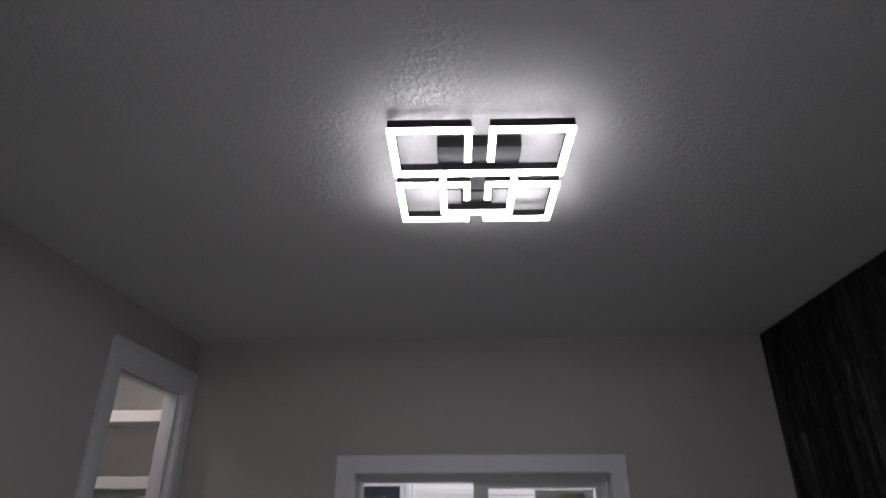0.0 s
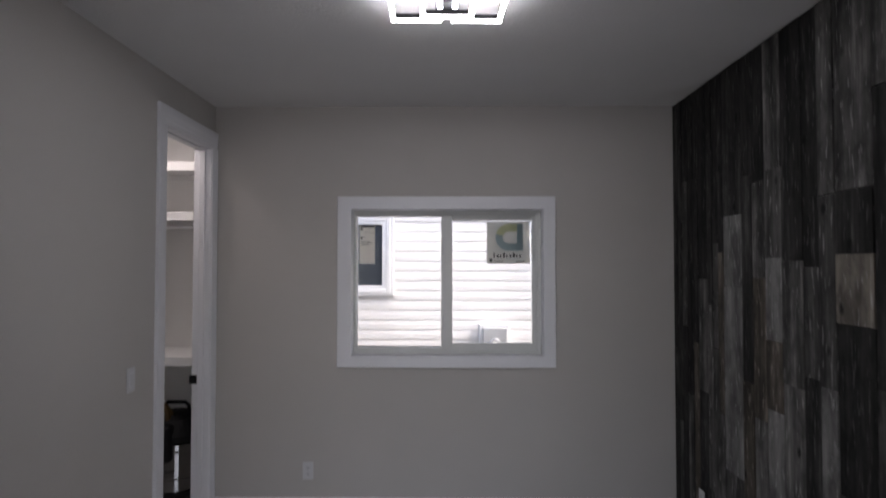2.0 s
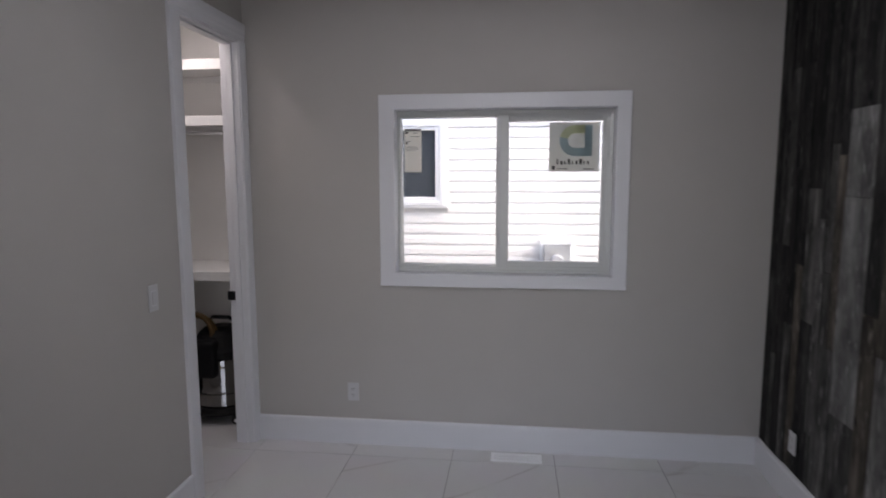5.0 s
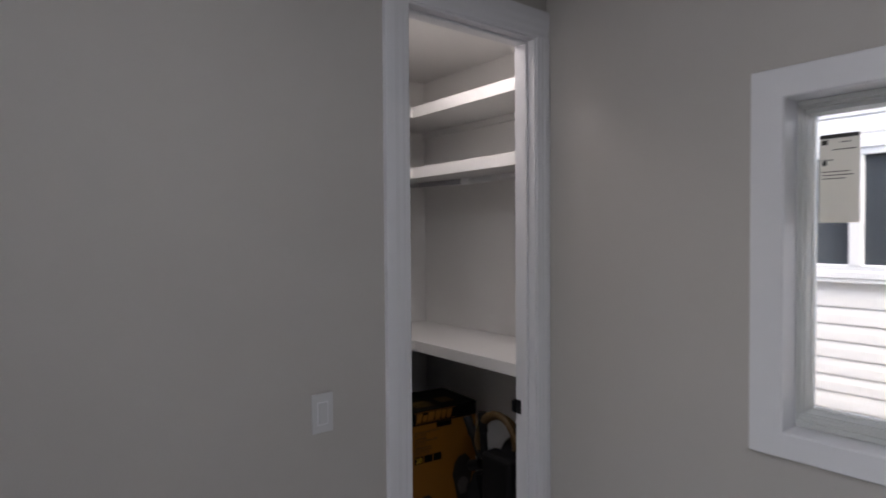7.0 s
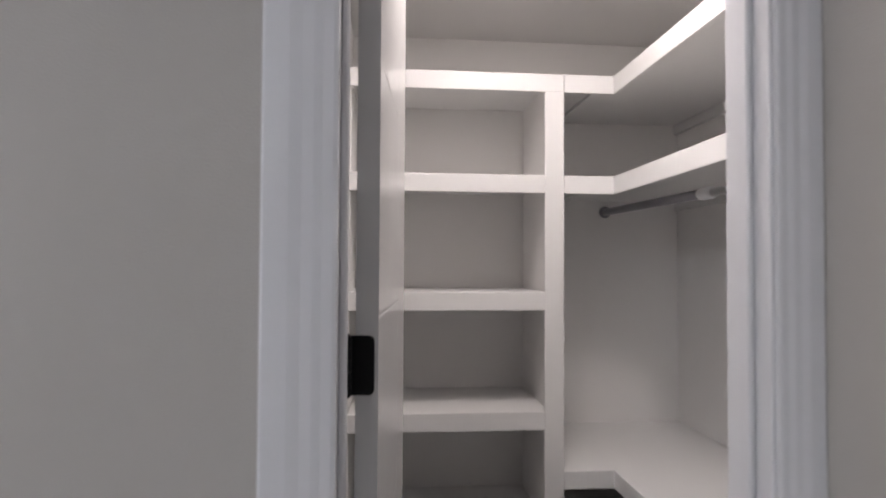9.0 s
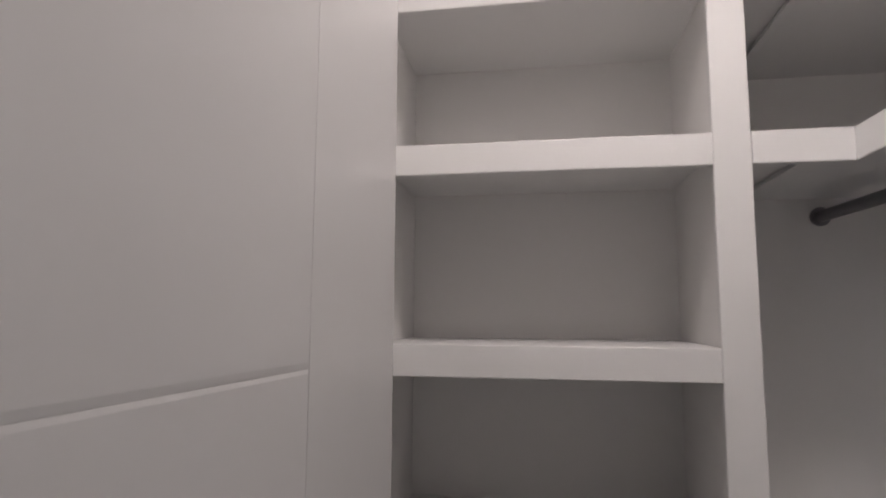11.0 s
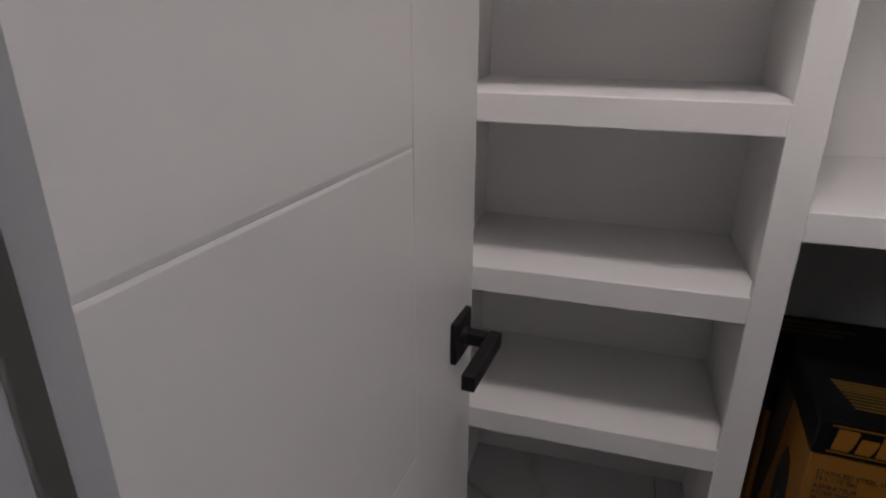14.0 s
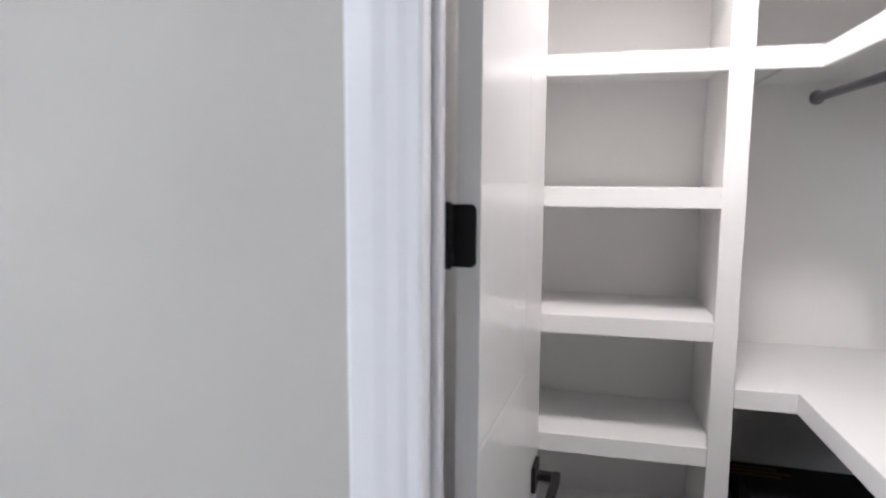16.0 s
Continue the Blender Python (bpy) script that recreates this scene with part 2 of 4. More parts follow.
M_PLASTIC = mat("white_plastic", (0.54, 0.54, 0.55), 0.35, vary=0.02)
M_SLOT = mat("dark_slot", (0.03, 0.03, 0.03), 0.6)
M_SIDING = mat("white_vinyl_siding", (0.82, 0.81, 0.80), 0.5, vary=0.03, scale=3, bump=0.15, bump_scale=60)
M_NBGLASS = mat("neighbour_dark_glass", (0.05, 0.06, 0.07), 0.08, vary=0.2)


def thin_sheet(m, amount):
    """Lets part of the daylight behind a thin sheet come through it."""
    n, l = m.node_tree.nodes, m.node_tree.links
    tl, mx = n.new("ShaderNodeBsdfTranslucent"), n.new("ShaderNodeMixShader")
    b = n["Principled BSDF"]
    l.new(b.inputs["Base Color"].links[0].from_socket, tl.inputs["Color"])
    mx.inputs[0].default_value = amount
    l.new(b.outputs[0], mx.inputs[1])
    l.new(tl.outputs[0], mx.inputs[2])
    l.new(mx.outputs[0], n["Material Output"].inputs["Surface"])
    return m


M_PAPER = thin_sheet(mat("cream_paper", (0.84, 0.82, 0.77), 0.8, vary=0.05), 0.75)
M_STICKER = thin_sheet(mat("grey_translucent_sticker", (0.70, 0.70, 0.67), 0.6, vary=0.06), 0.8)
M_INKY = thin_sheet(mat("yellow_green_ink", (0.62, 0.65, 0.44), 0.6), 0.75)
M_INKB = thin_sheet(mat("blue_green_ink", (0.42, 0.52, 0.55), 0.6), 0.75)
M_INKK = mat("black_ink", (0.03, 0.03, 0.03), 0.6)
M_METER = mat("grey_utility_enclosure", (0.36, 0.37, 0.38), 0.5)
# carton yellow set darker than its print, putting the counter's shade in colour
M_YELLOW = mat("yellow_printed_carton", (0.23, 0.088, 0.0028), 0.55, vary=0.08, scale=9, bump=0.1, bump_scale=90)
M_CARTONBLACK = mat("black_printed_carton", (0.0045, 0.0045, 0.005), 0.42, vary=0.2, scale=9, bump=0.12, bump_scale=60, spec=0.12)
M_PHOTO = mat("dark_printed_picture", (0.016, 0.014, 0.014), 0.5, vary=0.7, scale=40)
M_PHOTOG = mat("grey_printed_picture", (0.085, 0.08, 0.078), 0.5, vary=0.4, scale=40)
M_RUBBER = mat("black_moulded_plastic", (0.005, 0.005, 0.006), 0.55, vary=0.2, bump=0.15, bump_scale=300, spec=0.2)
# hose tan darkened as well, for the dim light under the counter
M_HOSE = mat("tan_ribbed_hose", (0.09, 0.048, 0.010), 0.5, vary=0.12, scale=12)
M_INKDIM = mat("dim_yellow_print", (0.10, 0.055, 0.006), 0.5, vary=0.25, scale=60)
M_INKTEXT = mat("brown_black_print", (0.022, 0.013, 0.006), 0.5, vary=0.3, scale=60)
M_VACYEL = mat("yellow_moulded_plastic", (0.70, 0.40, 0.03), 0.4, vary=0.05)
M_GROUND = mat("gravel_ground", (0.24, 0.23, 0.21), 0.95, vary=0.35, scale=14, bump=0.8, bump_scale=50)
M_ROOF = mat("grey_roof_shingle", (0.10, 0.10, 0.105), 0.9, vary=0.3, scale=10, bump=0.4)


# ---- mesh helpers ----
def box(bm, x0, x1, y0, y1, z0, z1, bev=0.0, seg=1):
    """Adds a box, with its edges rounded by bev."""
    r = bmesh.ops.create_cube(bm, size=1)
    vs = r["verts"]
    bmesh.ops.scale(bm, vec=(x1 - x0, y1 - y0, z1 - z0), verts=vs)
    bmesh.ops.translate(bm, vec=((x0 + x1) / 2, (y0 + y1) / 2, (z0 + z1) / 2), verts=vs)
    if bev:
        es = list({e for v in vs for e in v.link_edges})
        bmesh.ops.bevel(bm, geom=es, offset=bev, segments=seg, affect="EDGES", profile=0.5)
    return bm


def B(*a, **k):
    return box(bmesh.new(), *a, **k)


def cyl(bm, r0, r1, depth, m, seg=24):
    bmesh.ops.create_cone(bm, cap_ends=True, segments=seg, radius1=r0, radius2=r1, depth=depth, matrix=m)
    return bm


def finish(name, bm, material, smooth=False):
    me = bpy.data.meshes.new(name)
    bmesh.ops.recalc_face_normals(bm, faces=bm.faces)
    if smooth:
        for f in bm.faces:
            f.smooth = True
    bm.to_mesh(me)
    bm.free()
    me.materials.append(material)
    return me


def part(name, bm, material, parent, label="", smooth=False):
    ob = new(name, finish(name, bm, material, smooth))
    ob.parent = parent
    if label:
        tagged(ob, label)
    return ob


def thing(name, m, label, category, group="", kind=""):
    ob = new(name)
    ob.matrix_world = m
    ob.empty_display_size = 0.1
    return tagged(ob, label, category, group, kind)


def solid(name, bm, material, label, category, group="", kind="structure"):
    return tagged(new(name, finish(name, bm, material)), label, category, group, kind)


def tube(bm, pts, r, seg=10):
    """A round tube along points."""
    rings = []
    for i, p in enumerate(pts):
        a, b = Vector(pts[max(0, i - 1)]), Vector(pts[min(len(pts) - 1, i + 1)])
        q = (b - a).to_track_quat("Z", "Y")
        rad = r[i] if isinstance(r, (list, tuple)) else r
        rings.append([bm.verts.new(Vector(p) + q @ Vector((rad * math.cos(2 * math.pi * k / seg), rad * math.sin(2 * math.pi * k / seg), 0))) for k in range(seg)])
    for r0, r1 in zip(rings, rings[1:]):
        for k in range(seg):
            bm.faces.new((r0[k], r0[(k + 1) % seg], r1[(k + 1) % seg], r1[k]))
    bm.faces.new(rings[0])
    bm.faces.new(rings[-1])
    return bm


def lathe(bm, profile, seg=32, m=Matrix(), caps=True):
    """Turns a profile of (radius, height) about the z axis."""
    rings = [[bm.verts.new(m @ Vector((r * math.cos(2 * math.pi * k / seg), r * math.sin(2 * math.pi * k / seg), z))) for k in range(seg)] for r, z in profile]
    for r0, r1 in zip(rings, rings[1:]):
        for k in range(seg):
            bm.faces.new((r0[k], r0[(k + 1) % seg], r1[(k + 1) % seg], r1[k]))
    if caps:
        bm.faces.new(rings[0])
        bm.faces.new(rings[-1])
    return bm


def prism(bm, profile, axis, a, b):
    """Extrudes a closed 2D profile along an axis from a to b; the profile is in the two other axes, in their order."""
    def at(u, v, w):
        return {"x": (w, u, v), "y": (u, w, v), "z": (u, v, w)}[axis]
    lo = [bm.verts.new(at(u, v, a)) for u, v in profile]
    hi = [bm.verts.new(at(u, v, b)) for u, v in profile]
    bm.faces.new(lo)
    bm.faces.new(hi)
    for k in range(len(profile)):
        j = (k + 1) % len(profile)
        bm.faces.new((lo[k], lo[j], hi[j], hi[k]))
    return bm


def text_mesh(body, size, material, parent, m, mirror=False):
    cu = bpy.data.curves.new("lettering", "FONT")
    cu.body, cu.size, cu.extrude = body, size, 0.0006
    tmp = new("lettering_source", cu)
    dg = bpy.context.evaluated_depsgraph_get()
    me = bpy.data.meshes.new_from_object(tmp.evaluated_get(dg))
    bpy.data.objects.remove(tmp)
    me.materials.clear()
    me.materials.append(material)
    ob = new("lettering", me)
    ob.parent = parent
    ob.matrix_local = m
    return ob


# ---- the large structure ----
H = 2.735
WX = -0.11          # closet side of the partition
JL, JR = -0.690, -0.072   # faces of the closet door's jambs
DH = 2.44
CX, CN, CS = -1.755, 0.675, -0.785   # closet: far wall, north wall, south wall
EX = 3.045          # east wall behind the boards
SY = -3.74          # entry wall, room side
OL, OR = 0.855, 2.225   # entry opening

bm = bmesh.new()
box(bm, WX, 0, SY, JL - 0.02, 0, H)
box(bm, WX, 0, JL - 0.02, JR + 0.02, DH + 0.02, H)
box(bm, WX, 0, JR + 0.02, 0.80, 0, H)
solid("wall_west", bm, M_WALL, "greige painted partition wall with the closet doorway", "wall")

W0, W1, WB, WT = 0.911, 2.174, 1.084, 2.048   # window opening
bm = bmesh.new()
box(bm, 0, W0 - 0.012, 0, 0.2, 0, H)
box(bm, W1 + 0.012, EX, 0, 0.2, 0, H)
box(bm, W0 - 0.012, W1 + 0.012, 0, 0.2, 0, WB - 0.012)
box(bm, W0 - 0.012, W1 + 0.012, 0, 0.2, WT + 0.012, H)
solid("wall_north", bm, M_WALL, "greige painted outer wall with a sliding window", "wall")

wall_east = solid("wall_east", B(EX, EX + 0.12, SY, 0.2, 0, H), M_SLOT, "feature wall clad in dark reclaimed wood boards", "wall")

bm = bmesh.new()
box(bm, WX, OL - 0.02, SY - 0.12, SY, 0, H)
box(bm, OR + 0.02, EX + 0.12, SY - 0.12, SY, 0, H)
box(bm, OL - 0.02, OR + 0.02, SY - 0.12, SY, DH + 0.02, H)
solid("wall_south", bm, M_WALL, "greige painted wall with the double entry doorway", "wall")

solid("wall_closet_west", B(CX - 0.12, CX, CS - 0.12, CN + 0.125, 0, H), M_CLOSET, "greige painted closet end wall", "wall")
# thin lining added to bounce lamp light into the shelf compartments
bm = bmesh.new()
box(bm, WX - 0.004, WX, CS, JL - 0.022, 0, H)
box(bm, WX - 0.004, WX, JL - 0.022, JR + 0.022, DH + 0.022, H)
box(bm, WX - 0.004, WX, JR + 0.022, CN, 0, H)
solid("closet_bounce_lining", bm, M_CLOSET, "added off-white lining on the partition that bounces light to the shelves", "wall")
solid("wall_closet_north", B(CX, WX, CN, CN + 0.125, 0, H), M_CLOSET, "greige painted closet side wall", "wall")
solid("wall_closet_south", B(CX, WX, CS - 0.12, CS, 0, H), M_CLOSET, "greige painted closet side wall", "wall")

# hall walls are unseen and added; the south opening serves the fill lamp
solid("wall_hall_west", B(-0.6, -0.5, -5.5, SY - 0.12, 0, H), M_WALL, "greige painted hall wall", "wall")
solid("wall_hall_east", B(3.5, 3.6, -5.5, SY - 0.12, 0, H), M_WALL, "greige painted hall wall", "wall")
bm = bmesh.new()
box(bm, -0.6, 0.3, -5.6, -5.5, 0, H)
box(bm, 2.8, 3.6, -5.6, -5.5, 0, H)
box(bm, 0.3, 2.8, -5.6, -5.5, 0, 0.5)
box(bm, 0.3, 2.8, -5.6, -5.5, 2.3, H)
solid("wall_hall_south", bm, M_WALL, "greige painted hall wall", "wall")
bm = bmesh.new()
box(bm, -0.6, WX, SY - 0.12, SY - 0.02, 0, H)
box(bm, EX + 0.12, 3.6, SY - 0.12, SY - 0.02, 0, H)
solid("wall_hall_north", bm, M_WALL, "greige painted hall wall ends", "wall")

LX, LYC = -0.49, -0.25
bm = B(CX - 0.12, WX, CS - 0.12, 0.80, H, H + 0.15)
solid("ceiling_closet", bm, M_CLOSET, "smooth white closet ceiling", "ceiling")
ROOM, HALLWAY, CLOSET = (WX, EX + 0.12, SY - 0.12, 0.2), (-0.6, 3.6, -5.6, SY - 0.12), (CX - 0.12, WX, CS - 0.12, 0.80)
bm = bmesh.new()
for q in (ROOM, HALLWAY):
    box(bm, *q, H, H + 0.15)
solid("ceiling", bm, M_CEIL, "white ceiling with a sprayed knockdown texture", "ceiling")
bm = bmesh.new()
for q in (ROOM, HALLWAY, CLOSET):
    box(bm, *q, -0.2, -0.004)
floor = solid("floor", bm, M_GROUT, "polished marble-look tile floor with grey grout", "floor")


def base_profile(t=0.015, h=0.162):
    return [(0, 0), (t, 0), (t, h - 0.012), (t - 0.004, h - 0.003), (t - 0.008, h), (0, h)]


bb = bmesh.new()
prism(bb, [(-u, v) for u, v in base_profile()], "x", 0.0, EX)
solid("baseboard", bb, M_TRIM, "tall white painted baseboard under the window", "baseboard")
bb = bmesh.new()
prism(bb, base_profile(), "y", SY, -0.789)
solid("baseboard", bb, M_TRIM, "tall white painted baseboard along the partition", "baseboard")
bb = bmesh.new()
prism(bb, [(EX - u * 2.4, v) for u, v in base_profile()], "y", SY, -0.015)
solid("baseboard", bb, M_TRIM, "tall white painted baseboard below the wood boards", "baseboard")
for x0, x1 in ((0.0, OL - 0.09), (OR + 0.09, EX)):
    bb = bmesh.new()
    prism(bb, [(SY + u, v) for u, v in base_profile()], "x", x0, x1)
    solid("baseboard", bb, M_TRIM, "tall white painted baseboard beside the entry", "baseboard")

# ---- closet doorway: jambs, stops and casing ----
doorway = thing("door_1", pose(0, 0, 0), "white closet door frame with stepped casing", "door frame", kind="structure")
part("jamb", B(-0.098, 0.002, JL - 0.02, JL, 0, DH + 0.02, bev=0.002), M_TRIM, doorway)
part("jamb", B(WX - 0.002, 0.002, JR, JR + 0.02, 0, DH + 0.02, bev=0.002), M_TRIM, doorway)
part("head_jamb", B(WX - 0.002, 0.002, JL, JR, DH, DH + 0.02, bev=0.002), M_TRIM, doorway)
part("door_stop", B(-0.072, -0.035, JL, JL + 0.011, 0, DH, bev=0.003), M_TRIM, doorway)
part("door_stop", B(-0.072, -0.035, JR - 0.011, JR, 0, DH, bev=0.003), M_TRIM, doorway)
part("door_stop", B(-0.072, -0.035, JL + 0.011, JR - 0.011, DH - 0.011, DH, bev=0.003), M_TRIM, doorway)


def casing(parent, axis, face, inner, outer, a, b, sign):
    """A stepped casing: a bead by the opening, a hollow, and a flat outer band."""
    w = outer - inner
    prof = [(0, inner), (0.0095, inner), (0.0115, inner + 0.06 * w), (0.0122, inner + 0.20 * w), (0.0148, inner + 0.32 * w), (0.0155, inner + 0.47 * w), (0.0185, inner + 0.64 * w),
            (0.0192, inner + 0.96 * w), (0.0175, outer), (0, outer)]
    c = bmesh.new()
    if axis == "z":
        prism(c, [(face + sign * u, v) for u, v in prof], "z", a, b)
    else:
        prism(c, [(face + sign * u, v) for u, v in prof], "y", a, b)
    return part("casing", c, M_TRIM, parent)


casing(doorway, "z", 0.0, JL + 0.001, -0.788, 0, DH + 0.008, 1)
casing(doorway, "z", 0.0, JR + 0.006, -0.001, 0, DH + 0.008, 1)
casing(doorway, "y", 0.0, DH + 0.008, DH + 0.115, -0.788, -0.001, 1)
sp = part("strike_plate", B(WX - 0.014, -0.078, JR - 0.0025, JR - 0.0003, 0.912, 0.970, bev=0.001), M_BLACK, doorway, "black strike plate")
part("strike_lip", B(WX - 0.014, WX - 0.002, JR - 0.012, JR - 0.0026, 0.918, 0.964, bev=0.001), M_BLACK, sp)

# ---- closet door, standing open into the closet ----
DW, DT = 0.592, 0.035
door = thing("closet_door", pose(-0.1035, -0.6695, 0, 0, 0, 175.0), "white closet door with fine grooves, standing open", "door")


def door_slab(w, h, t):
    """A slab in local axes: x runs from hinge to latch, the grooved face is at y = 0, thickness towards +y. Grooves are real channels."""
    s = bmesh.new()
    dpt, ch = 0.0007, 0.0038
    vx, zs = w - 0.207, (0.483, 0.877, 1.271, 1.664, 2.058)
    box(s, 0, w, dpt, t, 0.012, h)
    edges = [0.012, *zs, h]
    for k, (z0, z1) in enumerate(zip(edges, edges[1:])):
        top = ch if k < len(edges) - 2 else 0.0005
        prism(s, [(dpt, z0), (dpt * 0.8, z0 + 0.0002), (0, z0 + 0.0055), (0, z1 - top), (dpt * 0.8, z1 - 0.0002), (dpt, z1 - 0.0002)], "x", 0.0, vx - 0.0005)
    box(s, vx + 0.0005, w, 0, dpt, 0.012, h, bev=0.0003)
    return s


sl = door_slab(DW, DH - 0.004, DT)
bmesh.ops.translate(sl, vec=(0, -DT, 0), verts=sl.verts)
part("slab", sl, M_DOOR, door)


def lever_set(parent, x, z, y, sgn, direction):
    """A square rosette, a short neck and a flat lever."""
    ro = part("rosette", B(x - 0.032, x + 0.032, min(y, y + sgn * 0.009), max(y, y + sgn * 0.009), z - 0.032, z + 0.032, bev=0.0015), M_BLACK, parent, "matte black square rosette")
    collar = cyl(bmesh.new(), 0.0135, 0.0125, 0.006, Matrix.Translation((x, y + sgn * 0.012, z)) @ Matrix.Rotation(math.pi / 2, 4, "X"), 20)
    part("collar", collar, M_BLACK, ro)
    na, nb_ = sorted((y + sgn * 0.010, y + sgn * 0.0435))
    part("neck", B(x - 0.0095, x + 0.0095, na, nb_, z - 0.0095, z + 0.0095, bev=0.0015), M_BLACK, ro)
    xa, xb = sorted((x - direction * 0.0105, x + direction * 0.112))
    ya, yb = sorted((y + sgn * 0.044, y + sgn * 0.062))
    part("lever", B(xa, xb, ya, yb, z - 0.0115, z + 0.0115, bev=0.0025, seg=2), M_BLACK, ro, "matte black flat lever handle")
    return ro


lever_set(door, DW - 0.06, 0.975, -DT, -1, -1)
lever_set(door, DW - 0.06, 0.975, 0.0, 1, -1)
part("latch_plate", B(DW - 0.0005, DW + 0.0015, -0.029, -0.006, 0.94, 1.0), M_BLACK, door)


def round_plate(x0, x1, y0, y1, z0, z1, r, n=5):
    """A thin plate across x with rounded corners."""
    prof = []
    for cy, cz, a0 in ((y1 - r, z1 - r, 0), (y0 + r, z1 - r, 90), (y0 + r, z0 + r, 180), (y1 - r, z0 + r, 270)):
        prof += [(cy + r * math.cos(radians(a0 + 90 * k / n)), cz + r * math.sin(radians(a0 + 90 * k / n))) for k in range(n + 1)]
    return prism(bmesh.new(), prof, "x", x0, x1)


for hz in (0.245, 0.90, 1.590, 2.230):
    hg = part("hinge", round_plate(-0.0024, -0.0002, -DT + 0.006, 0.019, hz - 0.045, hz + 0.045, 0.009), M_BLACK, door, "black butt hinge")
    part("knuckle", cyl(bmesh.new(), 0.0052, 0.0052, 0.096, Matrix.Translation((-0.0048, 0.0125, hz)), 14), M_BLACK, hg)
    for q in range(5):
        part("knuckle_band", cyl(bmesh.new(), 0.0082, 0.0082, 0.0172, Matrix.Translation((-0.0048, 0.0125, hz - 0.036 + q * 0.018)), 16), M_BLACK, hg)
    for q in (-0.026, 0.0, 0.026):
        part("screw", cyl(bmesh.new(), 0.0034, 0.0030, 0.0012, Matrix.Translation((-0.0026, -0.012 - 0.010 * (q == 0), hz + q)) @ Matrix.Rotation(math.pi / 2, 4, "Y"), 10), M_BLACK, hg)
    bmj = B(-0.0975, -0.074, JL + 0.0003, JL + 0.0022, hz - 0.045, hz + 0.045, bev=0.0008)
    part("hinge_leaf", bmj, M_BLACK, doorway, "black hinge leaf on the jamb")

# ---- window ----
win = thing("window_1", pose(0, 0, 0), "white vinyl sliding window with flat painted trim", "window", kind="structure")
T0, T1, TB, TT = 0.818, 2.255, 1.010, 2.134
FY = 0.085


def trim_ring(o, q, y_back, y_front, e):
    """A flat mitred frame round an opening; o and q are its outer and inner (x0, x1, z0, z1)."""
    t = bmesh.new()

    def corners(r, d, y):
        return [t.verts.new(p) for p in ((r[0] - d, y, r[2] - d), (r[1] + d, y, r[2] - d), (r[1] + d, y, r[3] + d), (r[0] - d, y, r[3] + d))]
    loops = [corners(o, 0, y_back), corners(o, 0, y_front + e), corners(o, -e, y_front), corners(q, e, y_front), corners(q, 0, y_front + e), corners(q, 0, y_back)]
    for a, b in zip(loops, loops[1:] + loops[:1]):
        for k in range(4):
            t.faces.new((a[k], a[(k + 1) % 4], b[(k + 1) % 4], b[k]))
    return t


part("trim", trim_ring((T0, T1, TB, TT), (W0 - 0.001, W1 + 0.001, WB - 0.001, WT + 0.001), -0.0005, -0.020, 0.003), M_TRIM, win)
for a in ((W0 - 0.012, W0, -0.0165, 0.199, WB, WT), (W1, W1 + 0.012, -0.0165, 0.199, WB, WT), (W0 - 0.012, W1 + 0.012, -0.0165, 0.199, WT, WT + 0.012), (W0 - 0.012, W1 + 0.012, -0.0165, 0.199, WB - 0.012, WB)):
    part("jamb_liner", B(*a), M_TRIM, win)
# outer vinyl frame with a step
PX0, PX1, PB, PT = 0.926, 1.502, 1.126, 2.013
QX0, QX1, QB, QT = 1.577, 2.118, 1.154, 1.983
fr = bmesh.new()
for y0, y1, d in ((FY, 0.19, 0.0), (FY + 0.022, 0.185, 0.012)):
    l_, r_, t_, b_ = W0 + 0.010 + d * 0.3, W1 - 0.030 - d, WT - 0.022 - d, WB + 0.026 + d
    box(fr, W0 + 0.0006, l_, y0, y1, WB + 0.0006, WT - 0.0006)
    box(fr, r_, W1 - 0.0006, y0, y1, WB + 0.0006, WT - 0.0006)
    box(fr, l_, r_, y0, y1, t_, WT - 0.0006)
    box(fr, l_, r_, y0, y1, WB + 0.0006, b_)
part("window_frame", fr, M_VINYL, win)
part("frame_lip", trim_ring((W0 + 0.0008, W1 - 0.0008, WB + 0.0008, WT - 0.0008), (W0 + 0.006, W1 - 0.022, WB + 0.018, WT - 0.016), FY - 0.0005, FY - 0.011, 0.002), M_VINYL, win, "stepped vinyl lip")
part("track", B(W0 + 0.01, W1 - 0.03, FY + 0.004, FY + 0.010, WB + 0.026, WB + 0.036), M_VINYL, win)
sa = bmesh.new()
s0, s1 = FY + 0.028, FY + 0.062
box(sa, PX1, QX0, s0 - 0.012, s1, WB + 0.03, WT - 0.024, bev=0.003)
box(sa, QX1, W1 - 0.032, s0, s1, WB + 0.03, WT - 0.024, bev=0.003)
box(sa, QX0, QX1, s0, s1, QT, WT - 0.024, bev=0.003)
box(sa, QX0, QX1, s0, s1, WB + 0.03, QB, bev=0.003)
sash = part("sash", sa, M_VINYL, win, "white sliding sash")
part("meeting_rail_groove", B(PX1 + 0.022, PX1 + 0.028, s0 - 0.0135, s0 - 0.0118, WB + 0.032, WT - 0.026), M_PLASTIC, sash)
for lz in (1.30, 1.80):
    part("latch", B(PX1 + 0.006, PX1 + 0.020, s0 - 0.026, s0 - 0.012, lz - 0.05, lz + 0.05, bev=0.004), M_PLASTIC, sash)
fx = bmesh.new()
f0, f1 = FY + 0.070, FY + 0.10
box(fx, W0 + 0.012, PX0, f0, f1, WB + 0.02, WT - 0.02)
box(fx, PX0, PX1 + 0.02, f0, f1, PT, WT - 0.02, bev=0.002)
box(fx, PX0, PX1 + 0.02, f0, f1, WB + 0.02, PB, bev=0.002)
